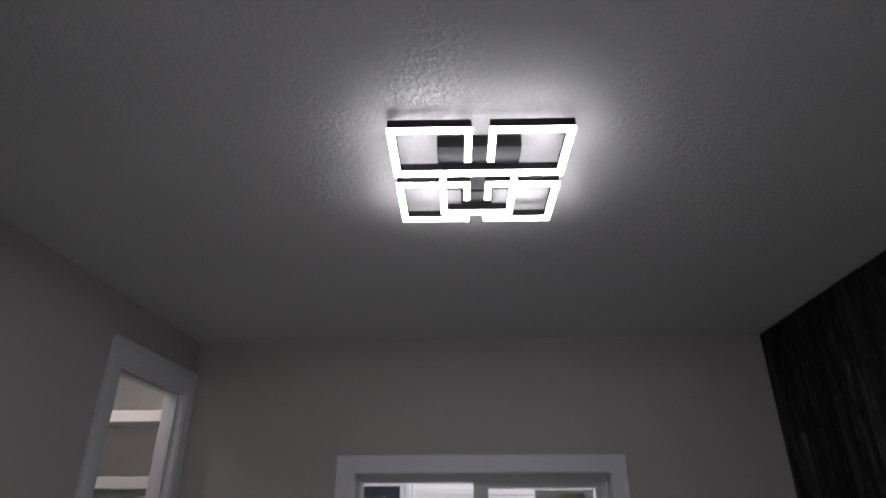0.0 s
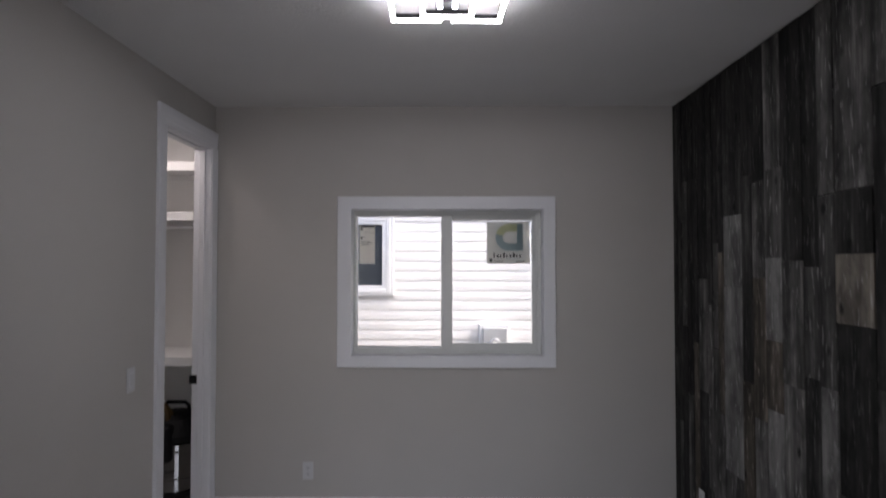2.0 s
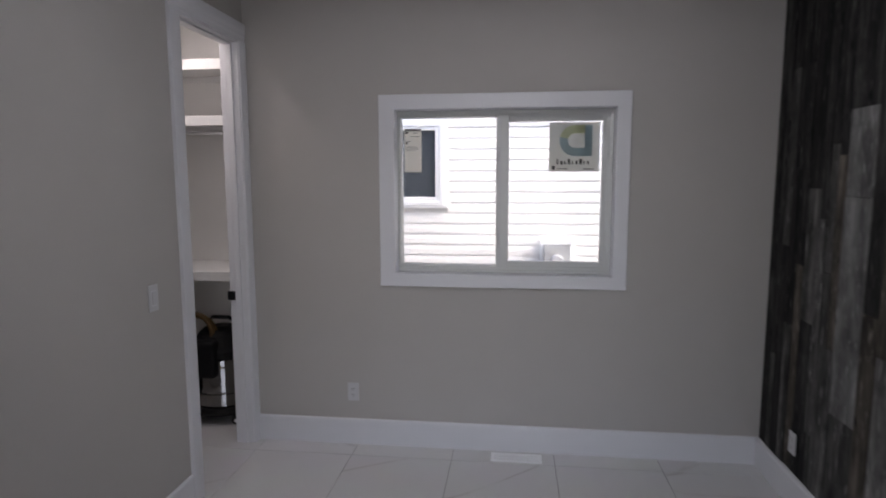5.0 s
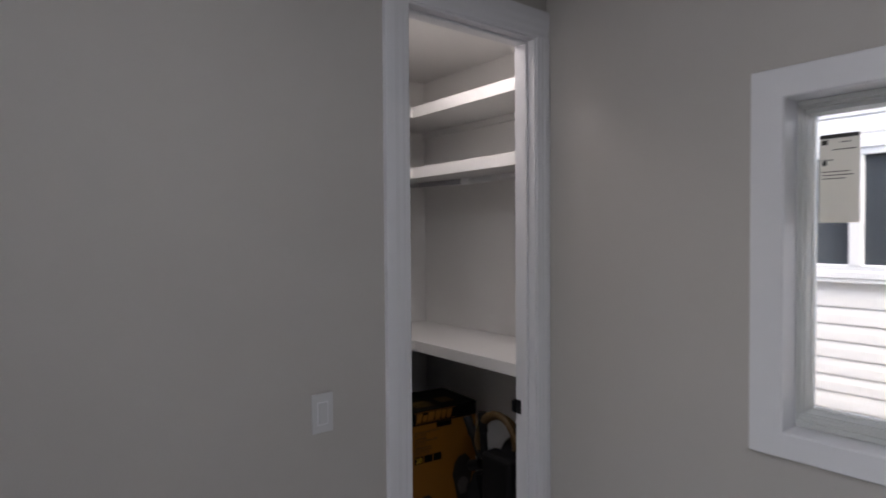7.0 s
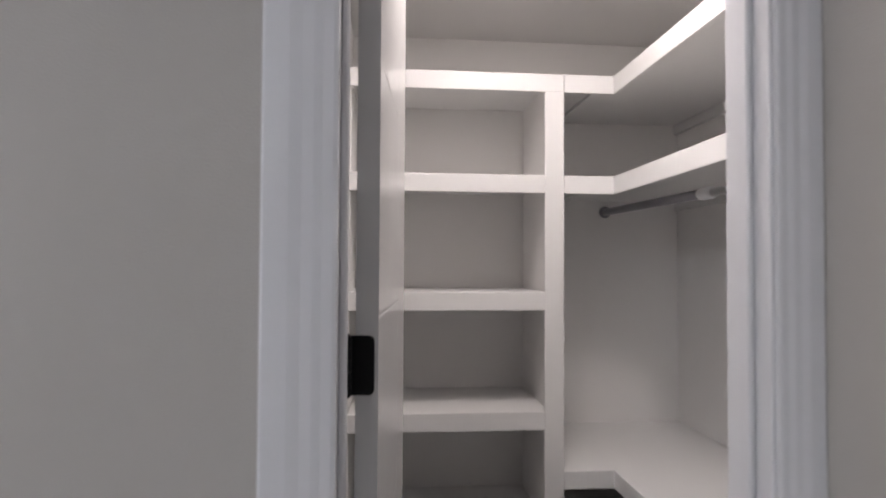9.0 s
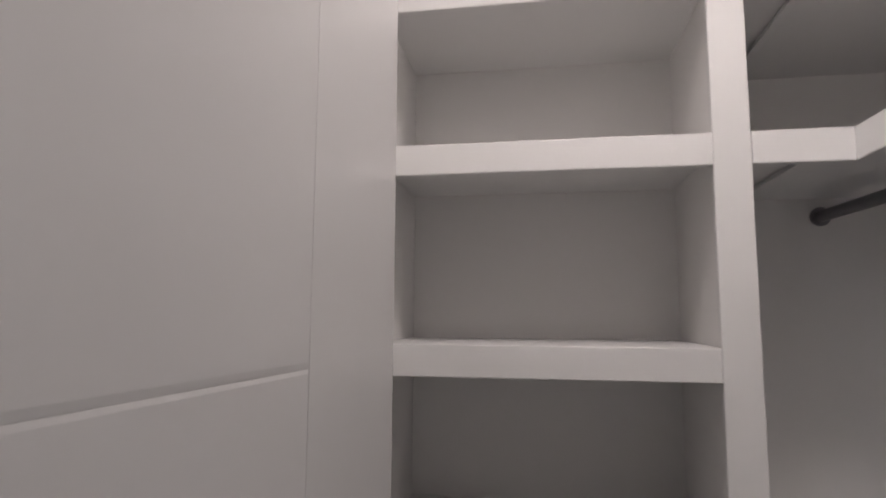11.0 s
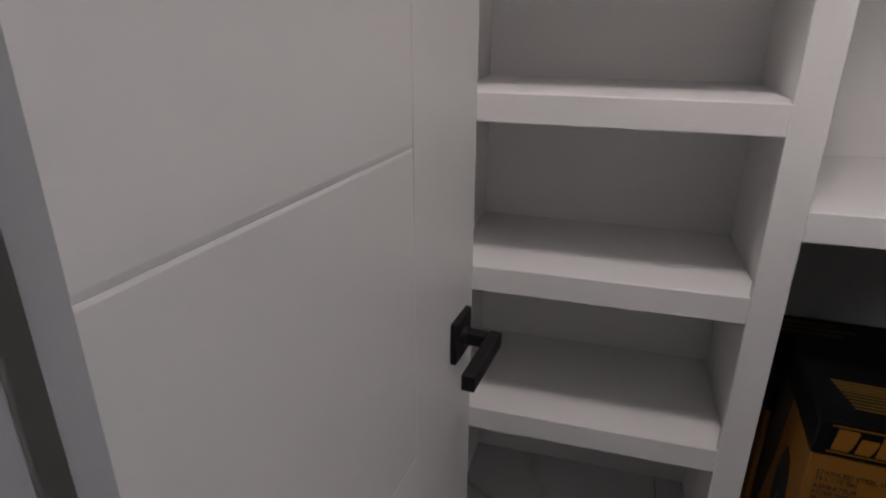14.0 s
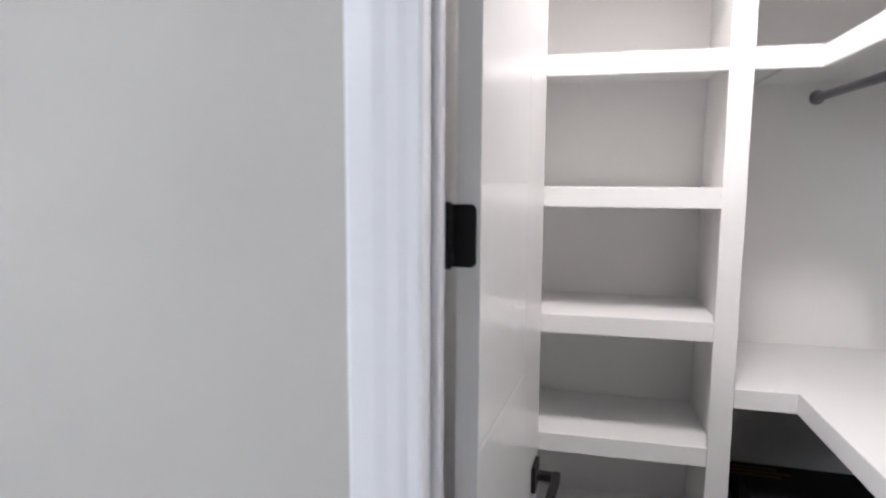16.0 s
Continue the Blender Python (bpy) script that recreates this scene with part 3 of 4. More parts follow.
part("fixed_sash", fx, M_VINYL, win)
gl = part("pane", B(QX0 - 0.005, QX1 + 0.005, s0 + 0.014, s0 + 0.020, QB - 0.005, QT + 0.005), M_GLASS, win, "clear glass pane")
gl.visible_shadow = False
gl = part("pane", B(PX0 - 0.004, PX1 + 0.01, f0 + 0.012, f0 + 0.018, PB - 0.005, PT + 0.005), M_GLASS, win, "clear glass pane")
gl.visible_shadow = False

# paper label on the fixed pane, maker's sticker on the sliding pane
lab = thing("window_label", pose(0.938, f0 + 0.0105, 1.69), "cream paper energy label taped to the window pane", "label")
part("paper", B(0, 0.105, 0, 0.0008, 0, 0.262), M_PAPER, lab)
part("header_bar", B(0.002, 0.103, -0.0010, -0.0004, 0.250, 0.262), M_INKK, lab, "black printed bar")
for z0, x0, w in ((0.232, 0.006, 0.016), (0.236, 0.055, 0.028), (0.185, 0.008, 0.03), (0.170, 0.008, 0.012), (0.215, 0.035, 0.06), (0.150, 0.008, 0.07), (0.140, 0.008, 0.08), (0.130, 0.008, 0.06)):
    part("printed_line", B(x0, x0 + w, -0.0010, -0.0004, z0, z0 + (0.014 if w < 0.02 else 0.0025)), M_INKK, lab)

stk = thing("window_sticker", pose(1.812, s0 + 0.0125, 1.690), "square grey translucent sticker with a ring-shaped printed mark", "sticker")
part("sheet", B(0, 0.290, 0, 0.0008, 0, 0.286), M_STICKER, stk)


def arc_band(cx, cz, r0, r1, a0, a1, nseg=18):
    s = bmesh.new()
    ring = []
    for k in range(nseg + 1):
        a = radians(a0 + (a1 - a0) * k / nseg)
        ring.append([s.verts.new((cx + r * math.cos(a), -0.0006, cz + r * math.sin(a))) for r in (r0, r1)])
    for p, q in zip(ring, ring[1:]):
        s.faces.new((p[0], p[1], q[1], q[0]))
    return s


MARK = (0.150, 0.180)
part("ring_mark", arc_band(*MARK, 0.042, 0.090, 165, 270), M_INKB, stk, "blue-green printed arc")
part("ring_mark", arc_band(*MARK, 0.042, 0.090, 90, 165), M_INKY, stk, "yellow-green printed arc")
part("ring_mark", B(0.150, 0.206, -0.0012, -0.0004, 0.222, 0.270), M_INKY, stk, "yellow-green printed bar")
part("ring_mark", B(0.150, 0.206, -0.0012, -0.0004, 0.090, 0.138), M_INKB, stk, "blue-green printed bar")
part("ring_mark", B(0.206, 0.248, -0.0012, -0.0004, 0.090, 0.270), M_INKB, stk, "blue-green printed bar")
for k, bw in enumerate((0.012, 0.020, 0.014, 0.018, 0.010, 0.016, 0.02, 0.012, 0.015)):
    part("printed_bar", B(0.045 + k * 0.022, 0.045 + k * 0.022 + bw * 0.7, -0.0012, -0.0004, 0.042, 0.042 + 0.020 + 0.012 * (k % 3 == 0)), M_INKK, stk)
part("printed_bar", B(0.018, 0.036, -0.0012, -0.0004, 0.012, 0.034), M_INKK, stk)
part("printed_bar", B(0.200, 0.262, -0.0012, -0.0004, 0.012, 0.017), M_INKK, stk)
part("printed_bar", B(0.05, 0.11, -0.0012, -0.0004, 0.014, 0.018), M_INKK, stk)

# ---- ceiling lamp: four square rings and a lower central one ----
lamp = thing("ceiling_lamp", pose(1.554, -1.755, H, 0, 0, 2.0), "black ceiling lamp of interlocking square LED bars, switched on", "lamp")
BAR = 0.0165


def light_bars(parent, name, zb, rects):
    """A run of flat bars: a glowing diffuser below, its black housing above it."""
    ho, di = bmesh.new(), bmesh.new()
    for x0, x1, y0, y1 in rects:
        box(ho, x0 + 0.0008, x1 - 0.0008, y0 + 0.0008, y1 - 0.0008, zb + 0.008, zb + 0.030)
        box(di, x0, x1, y0, y1, zb, zb + 0.008, bev=0.0015)
    h = part(name, ho, M_LAMPBLACK, parent)
    part("diffuser", di, M_LED, h, "glowing white LED diffuser")


for sx in (-1, 1):
    def span(a, b):
        return tuple(sorted((sx * a, sx * b)))
    # the pair of hooks by the entry, then the pair by the window
    light_bars(lamp, "hook_bar", -0.063, [span(0.021, 0.224) + (-0.224, -0.224 + BAR), span(0.224 - BAR, 0.224) + (-0.224 + BAR, -0.034), span(0.021, 0.021 + BAR) + (-0.224 + BAR, -0.082)])
    light_bars(lamp, "hook_bar", -0.063, [span(0.021, 0.224) + (0.026, 0.026 + BAR), span(0.224 - BAR, 0.224) + (0.026 + BAR, 0.246 - BAR), span(0.021, 0.224) + (0.246 - BAR, 0.246), span(0.021, 0.021 + BAR) + (0.026 + BAR, 0.116)])
light_bars(lamp, "cross_bar", -0.063, [(-0.224, 0.224, -0.034, -0.034 + BAR + 0.003)])
light_bars(lamp, "centre_bar", -0.071, [(-0.104, -0.104 + BAR, -0.0105, 0.172), (0.104 - BAR, 0.104, -0.0105, 0.172), (-0.104, 0.104, 0.172, 0.172 + BAR)])
part("canopy", B(-0.108, 0.108, -0.116, 0.103, -0.037, -0.0005, bev=0.0025), M_LAMPBLACK, lamp, "black steel ceiling canopy")
part("spine", B(-0.046, 0.046, 0.1035, 0.215, -0.040, -0.012, bev=0.002), M_LAMPBLACK, lamp, "black steel spine")
for y in (-0.150, 0.150):
    for x in (-0.160, 0.160):
        x0, x1 = sorted((x * 0.6, x * 1.32))
        part("arm", B(x0, x1, y * 0.16 - 0.006, y * 0.16 + 0.006, -0.046, -0.0335), M_LAMPBLACK, lamp)

cl = thing("closet_ceiling_light", pose(LX, LYC, H), "small round surface-mounted ceiling light, switched on", "lamp")
part("rim", lathe(bmesh.new(), [(0.131, -0.0006), (0.137, -0.0006), (0.137, -0.008), (0.135, -0.010), (0.132, -0.009), (0.131, -0.0006)], 40, caps=False), M_PLASTIC, cl, "white rim")
part("diffuser", lathe(bmesh.new(), [(0.130, -0.002), (0.130, -0.005), (0.115, -0.008), (0.08, -0.0095), (0.03, -0.010)], 40), M_CLOSETLED, cl, "glowing round diffuser")

# ---- closet shelving ----
FX, SY0, SY1 = -1.152, -0.097, -0.030   # front of the tower; its stile
LIP, BT = 0.062, 0.019
BX, PY = -1.572, -0.752   # faces of the back panel and of the side panel by the door
tower = thing("shelving_unit", pose(0, 0, 0), "white built-in closet shelving tower with six open shelves", "shelf")
LEV = {"A": 2.396, "B": 2.049, "C": 1.652, "D": 1.251, "E": 0.856, "F": 0.462}
for k, z in LEV.items():
    y1 = SY1 - 0.001 if k == "A" else SY0
    part("shelf_board", B(CX + 0.001 if k == "A" else BX, FX - 0.019, CS + 0.001 if k == "A" else PY, SY0 - 0.001 + 0.02, z - BT - 0.0014, z - 0.0022), M_SHELF, tower)
    part("shelf_edge", B(FX - 0.019, FX, CS + 0.001, y1, z - LIP, z, bev=0.0022, seg=2), M_SHELF, tower)
part("stile", B(FX - 0.019, FX + 0.0006, SY0, SY1, 0.0, LEV["A"] - LIP, bev=0.0015), M_SHELF, tower)
part("side_panel", B(CX + 0.001, FX - 0.019, SY0 + 0.022, SY1 - 0.004, 0.0, LEV["A"] - BT), M_CLOSET, tower)
part("back_panel", B(BX - 0.012, BX - 0.0005, PY, SY0 + 0.0215, 0.0, LEV["A"] - BT - 0.002), M_CLOSET, tower)
part("side_panel", B(BX - 0.012, FX - 0.0195, CS + 0.001, PY - 0.0005, 0.0, LEV["A"] - BT - 0.002), M_CLOSET, tower)
part("wall_stile", B(FX - 0.019, FX - 0.001, CS + 0.001, CS + 0.018, 0.0, LEV["A"] - LIP), M_SHELF, tower)

LY = 0.145
for nm, lb, z, cat in (("wall_shelf", "white L-shaped upper closet shelf with a deep front edge", LEV["A"], "shelf"), ("wall_shelf", "white L-shaped closet shelf above the hanging rod", LEV["B"], "shelf"), ("closet_counter", "white L-shaped closet counter with a deep front edge", 1.050, "counter")):
    u = thing(nm, pose(0, 0, 0), lb, cat)
    s = bmesh.new()
    box(s, CX + 0.001, FX - 0.019, SY1 - 0.003, LY + 0.019, z - BT, z - 0.0008)
    box(s, CX + 0.001, WX - 0.001, LY + 0.019, CN - 0.001, z - BT, z - 0.0008)
    part("board", s, M_SHELF, u)
    part("front_edge", B(FX - 0.019, FX, SY1 + 0.0005, LY, z - LIP, z, bev=0.0022, seg=2), M_SHELF, u)
    part("front_edge", B(FX - 0.019, WX - 0.001, LY, LY + 0.019, z - LIP, z, bev=0.0022, seg=2), M_SHELF, u)
    part("batten", B(CX + 0.002, FX - 0.03, 0.106, 0.124, z - BT - 0.012, z - BT - 0.0005, bev=0.002), M_SHELF, u)
    part("cleat", B(CX + 0.002, WX - 0.003, CN - 0.019, CN - 0.001, z - BT - 0.04, z - BT - 0.0005), M_SHELF, u)

rod = thing("closet_rod", pose(0, 0, 0), "grey metal telescopic hanging rod under the shelf", "rod")
RY, RZ = 0.336, 1.976
part("outer_tube", tube(bmesh.new(), [(CX + 0.006, RY, RZ + 0.004), (-0.90, RY, RZ - 0.012)], 0.0155, 16), M_DARKSTEEL, rod, smooth=True)
part("inner_tube", tube(bmesh.new(), [(-0.90, RY, RZ - 0.012), (WX - 0.006, RY, RZ - 0.024)], 0.0128, 16), M_CHROME, rod, "bright steel inner tube", smooth=True)
for x, z in ((CX + 0.004, RZ + 0.004), (WX - 0.004, RZ - 0.024)):
    part("end_flange", cyl(bmesh.new(), 0.026, 0.026, 0.007, Matrix.Translation((x, RY, z)) @ Matrix.Rotation(math.pi / 2, 4, "Y"), 20), M_DARKSTEEL, rod)
part("collar", tube(bmesh.new(), [(-0.935, RY, RZ - 0.0115), (-0.925, RY, RZ - 0.0115), (-0.875, RY, RZ - 0.0125), (-0.865, RY, RZ - 0.0125)], [0.0165, 0.0195, 0.0195, 0.0165], 18), M_NBVINYL, rod, "white plastic collar where the tubes meet", smooth=True)

# ---- wall plates and floor register ----
sw = thing("light_switch", pose(0.0, -1.0185, 1.121), "white rocker light switch plate on the wall", "switch")
part("plate", B(0.0005, 0.0065, -0.0355, 0.0355, -0.060, 0.060, bev=0.002), M_PLASTIC, sw)
part("surround", B(0.006, 0.0072, -0.0185, 0.0185, -0.0355, 0.0355, bev=0.0005), M_TRIM, sw)
part("rocker", B(0.0065, 0.0105, -0.0150, 0.0150, -0.032, 0.032, bev=0.0015), M_PLASTIC, sw)
for z in (-0.048, 0.048):
    part("screw", cyl(bmesh.new(), 0.0028, 0.0026, 0.001, Matrix.Translation((0.0068, 0, z)) @ Matrix.Rotation(math.pi / 2, 4, "Y"), 10), M_PLASTIC, sw)


def outlet(m, label):
    o = thing("wall_outlet", m, label, "outlet", group="wall outlets")
    part("plate", B(-0.035, 0.035, -0.006, -0.0005, -0.057, 0.057, bev=0.002), M_PLASTIC, o)
    for z in (-0.020, 0.020):
        f = part("socket", cyl(bmesh.new(), 0.0165, 0.0165, 0.003, Matrix.Translation((0, -0.0068, z)) @ Matrix.Rotation(math.pi / 2, 4, "X"), 24), M_PLASTIC, o)
        for dx in (-0.0063, 0.0063):
            part("slot", B(dx - 0.0012, dx + 0.0012, -0.0088, -0.0084, z - 0.002, z + 0.007), M_SLOT, f)
        part("slot", B(-0.002, 0.002, -0.0088, -0.0084, z - 0.011, z - 0.007), M_SLOT, f)
    part("screw", cyl(bmesh.new(), 0.0028, 0.0026, 0.001, Matrix.Translation((0, -0.0065, 0)) @ Matrix.Rotation(math.pi / 2, 4, "X"), 10), M_PLASTIC, o)
    return o


outlet(pose(0.631, 0.0, 0.335), "white duplex wall outlet below the window")
outlet(pose(3.022, -0.425, 0.322, 0, 0, -90), "white duplex wall outlet on the wood-clad wall")

reg = thing("floor_register", pose(1.640, -0.098, 0.0), "white slotted floor heating register set in the tiles", "vent")
rf = bmesh.new()
for a in ((-0.15, 0.15, -0.052, -0.038), (-0.15, 0.15, 0.038, 0.052), (-0.15, -0.136, -0.038, 0.038), (0.136, 0.15, -0.038, 0.038)):
    box(rf, *a, 0.0005, 0.007, bev=0.0012)
part("frame", rf, M_NBVINYL, reg)
part("throat", B(-0.136, 0.136, -0.038, 0.038, 0.0004, 0.0018), M_SLOT, reg)
for k in range(22):
    x = -0.130 + k * 0.0124
    part("slat", B(x - 0.0057, x + 0.0057, -0.038, 0.038, 0.0022, 0.0058), M_NBVINYL, reg)

# ---- double entry doors, standing open into the room ----
entry = thing("door_2", pose(0, 0, 0), "white double doorway frame", "door frame", kind="structure")
for x0, x1 in ((OL - 0.02, OL), (OR, OR + 0.02)):
    part("jamb", B(x0, x1, SY - 0.122, SY + 0.002, 0, DH + 0.02), M_TRIM, entry)
part("head_jamb", B(OL, OR, SY - 0.122, SY + 0.002, DH, DH + 0.02), M_TRIM, entry)
for x0, x1 in ((OL - 0.09, OL - 0.006), (OR + 0.006, OR + 0.09)):
    part("casing", B(x0, x1, SY + 0.0005, SY + 0.02, 0, DH + 0.008, bev=0.002), M_TRIM, entry)
part("casing", B(OL - 0.09, OR + 0.09, SY + 0.0005, SY + 0.02, DH + 0.008, DH + 0.115, bev=0.002), M_TRIM, entry)
EWID, ETH = 0.683, 0.040


def entry_leaf(m, s, astragal, label):
    """A leaf in local axes: x from hinge to free edge; s = +1 or -1 tells on which side of y = 0 the seen face lies."""
    d = thing("entry_door", m, label, "door", group="double entry doors")
    st = 0.094
    y0, y1 = sorted((0, -s * ETH))
    part("stile", B(0, st, y0, y1, 0.012, DH - 0.004, bev=0.002), M_DOOR, d)
    part("stile", B(EWID - st, EWID, y0, y1, 0.012, DH - 0.004, bev=0.002), M_DOOR, d)
    rails = [0.10, 0.490, 0.897, 1.304, 1.711, 2.118, 2.38]
    for k, z in enumerate(rails):
        hh = 0.037 if 0 < k < 6 else (0.088 if k == 0 else 0.056)
        part("rail", B(st, EWID - st, y0 + 0.002, y1 - 0.002, z - hh, z + hh, bev=0.002), M_DOOR, d)
        if 0 < k < 6:
            for f in (s, -s):
                base = 0 if f == s else -s * ETH
                ya, yb = sorted((base + f * 0.0005, base + f * 0.011))
                part("rail_cover", B(0.058, EWID - (0.088 if astragal else 0.058), ya, yb, z - hh, z + hh, bev=0.003), M_DOOR, d)
    for z0, z1 in zip(rails, rails[1:]):
        a = z0 + (0.088 if z0 == rails[0] else 0.037)
        b = z1 - (0.056 if z1 == rails[-1] else 0.037)
        part("pane", B(st - 0.006, EWID - st + 0.006, -s * ETH / 2 - 0.004, -s * ETH / 2 + 0.004, a - 0.006, b + 0.006), M_BLACKGLASS, d, "black glossy glass pane")
        for f in (s, -s):
            base = 0 if f == s else -s * ETH
            ya, yb = sorted((base - f * 0.013, base + f * 0.004))
            fb = bmesh.new()
            for q in ((st - 0.002, st + 0.013, a, b), (EWID - st - 0.013, EWID - st + 0.002, a, b), (st + 0.013, EWID - st - 0.013, a, a + 0.012), (st + 0.013, EWID - st - 0.013, b - 0.012, b)):
                box(fb, q[0], q[1], ya, yb, q[2], q[3], bev=0.0025)
            part("glazing_bead", fb, M_DOOR, d)
    lever_set(d, EWID - 0.060, 1.0, 0, s, -1)
    lever_set(d, EWID - 0.060, 1.0, -s * ETH, -s, -1)
    if astragal:
        ya, yb = sorted((-s * ETH - s * 0.012, -s * ETH + 0))
        part("astragal", B(EWID - 0.022, EWID + 0.022, ya, yb, 0.012, DH - 0.006, bev=0.003), M_DOOR, d, "white overlapping astragal strip")
    for hz in (0.245, 0.95, 1.60, 2.225):
        part("hinge", cyl(bmesh.new(), 0.0065, 0.0065, 0.092, Matrix.Translation((-0.003, -s * ETH - s * 0.004, hz)), 12), M_BLACK, d)
    return d


entry_leaf(pose(0.868, -3.738, 0, 0, 0, 87.2), -1, False, "white entry door leaf with black glass panes, standing open")
entry_leaf(pose(2.212, -3.738, 0, 0, 0, 92.2), 1, True, "white entry door leaf with black glass and an astragal, standing open")

# ---- cartons under the counter ----
VACUUM = [(-0.5, -1.0), (0.55, -1.0), (0.75, -0.75), (0.6, -0.5), (0.85, -0.1), (1.0, 0.35), (0.7, 0.75), (0.3, 1.0), (-0.35, 0.95), (-0.75, 0.7), (-1.0, 0.2), (-0.8, -0.25), (-0.65, -0.6)]


def carton(m, w, dpt, h, lid, label, front=True):
    """A carton: yellow body, black lid band; x to the front, y across."""
    c = thing("carton", m, label, "box", group="cartons under the counter")
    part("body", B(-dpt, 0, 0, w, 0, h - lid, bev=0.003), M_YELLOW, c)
    part("lid_band", B(-dpt - 0.002, 0.002, -0.002, w + 0.002, h - lid, h, bev=0.004, seg=2), M_CARTONBLACK, c, "black printed top of the carton")
    if not front:
        for k in range(3):
            part("printed_line", B(-0.225 - k * 0.032, -0.207 - k * 0.032, w * 0.02, w * 0.42 + 0.04 * (k % 2), h + 0.0001, h + 0.0008), M_INKDIM, c)
        return c
    e = 0.0028
    # plain yellow lettering-coloured shapes in place of the maker's mark
    for za, zb in ((h - lid + 0.0115, h - lid + 0.0145), (h - 0.0105, h - 0.0075)):
        part("name_panel", B(e, e + 0.0006, w * 0.05, w * 0.66, za, zb), M_YELLOW, c)
    z0, z1 = h - lid + 0.0185, h - 0.0145
    for k, (wd, tall) in enumerate(((0.036, 1.0), (0.030, 0.72), (0.044, 1.0), (0.040, 1.0), (0.030, 1.0), (0.034, 1.0))):
        y = w * 0.065 + sum((0.0405, 0.0345, 0.0485, 0.0445, 0.0345)[:k])
        zt, lean = z0 + tall * (z1 - z0), 0.006
        name = bmesh.new()
        out = [(y, z0), (y + wd * 0.82, z0), (y + wd, z0 + 0.28 * (zt - z0)), (y + wd + lean, zt - 0.1 * (zt - z0)), (y + wd * 0.9 + lean, zt), (y + lean, zt)]
        prism(name, out, "x", e, e + 0.0007)
        part("name_shape", name, M_YELLOW, c)
    part("hand_hole", B(e - 0.0026, e - 0.0018, w * 0.37, w * 0.60, h - lid - 0.030, h - lid - 0.0005, bev=0.0003), M_CARTONBLACK, c, "black tab below the lid")
    ro = Matrix(((0, 0, 1, 0.0008), (1, 0, 0, 0), (0, 1, 0, 0), (0, 0, 0, 1)))

    def put(body, y, z, size):
        text_mesh(body, size, M_INKTEXT, c, Matrix.Translation((0.0002, y, z)) @ ro)
    z = h - lid - 0.046
    for body in ("STAINLESS STEEL WET/DRY", "38 L / 10 Gal", "ASPIRATEUR", "ACIER INOXYDABLE DE", "38 L / 10 Gal", "ASPIRADORA DE", "PARA LIQUIDOS Y", "DE 38 L / 10 Gal"):
        put(body, w * 0.04, z, 0.0140)
        z -= 0.0150 + 0.005 * (body.endswith("Gal"))
    for k in range(3):
        part("printed_badge", B(0.0006, 0.0014, w * 0.04 + k * 0.062, w * 0.04 + k * 0.062 + 0.054, z - 0.036, z + 0.006), M_CARTONBLACK, c, "black printed badge")
    text_mesh("38", 0.042, M_VACYEL, c, Matrix.Translation((0.0012, w * 0.04 + 0.004, z - 0.030)) @ ro)
    part("printed_picture", prism(bmesh.new(), [(w * (0.775 + 0.165 * u), 0.235 + 0.135 * v) for u, v in VACUUM], "x", 0.0006, 0.0014), M_PHOTO, c, "dark printed picture of a vacuum")
    part("picture_tank", prism(bmesh.new(), [(w * (0.775 + 0.09 * u), 0.185 + 0.05 * v) for u, v in VACUUM], "x", 0.0015, 0.0020), M_PHOTOG, c)
    part("printed_picture", prism(bmesh.new(), [(w * (0.20 + 0.12 * u), 0.12 + 0.065 * v) for u, v in VACUUM], "x", 0.0006, 0.0014), M_PHOTO, c, "dark printed picture of a vacuum")
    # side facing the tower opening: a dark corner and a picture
    part("printed_picture", prism(bmesh.new(), [(-dpt * (0.36 + 0.17 * u), 0.32 + 0.17 * v) for u, v in VACUUM], "y", -0.0014, -0.0006), M_PHOTO, c, "dark printed picture of a vacuum")
    part("picture_tank", prism(bmesh.new(), [(-dpt * (0.35 + 0.07 * u), 0.30 + 0.075 * v) for u, v in VACUUM], "y", -0.0022, -0.0015), M_PHOTOG, c)
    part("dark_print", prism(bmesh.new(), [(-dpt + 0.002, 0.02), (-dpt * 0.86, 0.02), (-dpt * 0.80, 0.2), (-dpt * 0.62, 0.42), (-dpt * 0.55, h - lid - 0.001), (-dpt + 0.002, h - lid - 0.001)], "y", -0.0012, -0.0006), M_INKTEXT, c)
    for k in range(9):
        part("printed_line", B(-0.062 - k * 0.0125, -0.057 - k * 0.0125 + 0.0035 * (k > 5), w * 0.16 - k * 0.003, w * 0.16 + 0.128 - 0.01 * (k % 3), h + 0.0001, h + 0.0008), M_INKDIM, c)
    part("printed_patch", B(-0.175, -0.075, w * 0.56, w * 0.77, h + 0.0001, h + 0.0008), M_INKDIM, c)
    return c


carton(pose(-1.035, 0.040, 0, 0, 0, -4.5), 0.445, 0.36, 0.672, 0.082, "yellow and black printed carton for a wet and dry vacuum")
carton(pose(-1.412, 0.060, 0, 0, 0, -2.0), 0.48, 0.32, 0.565, 0.14, "dark printed carton behind the yellow one", front=False)

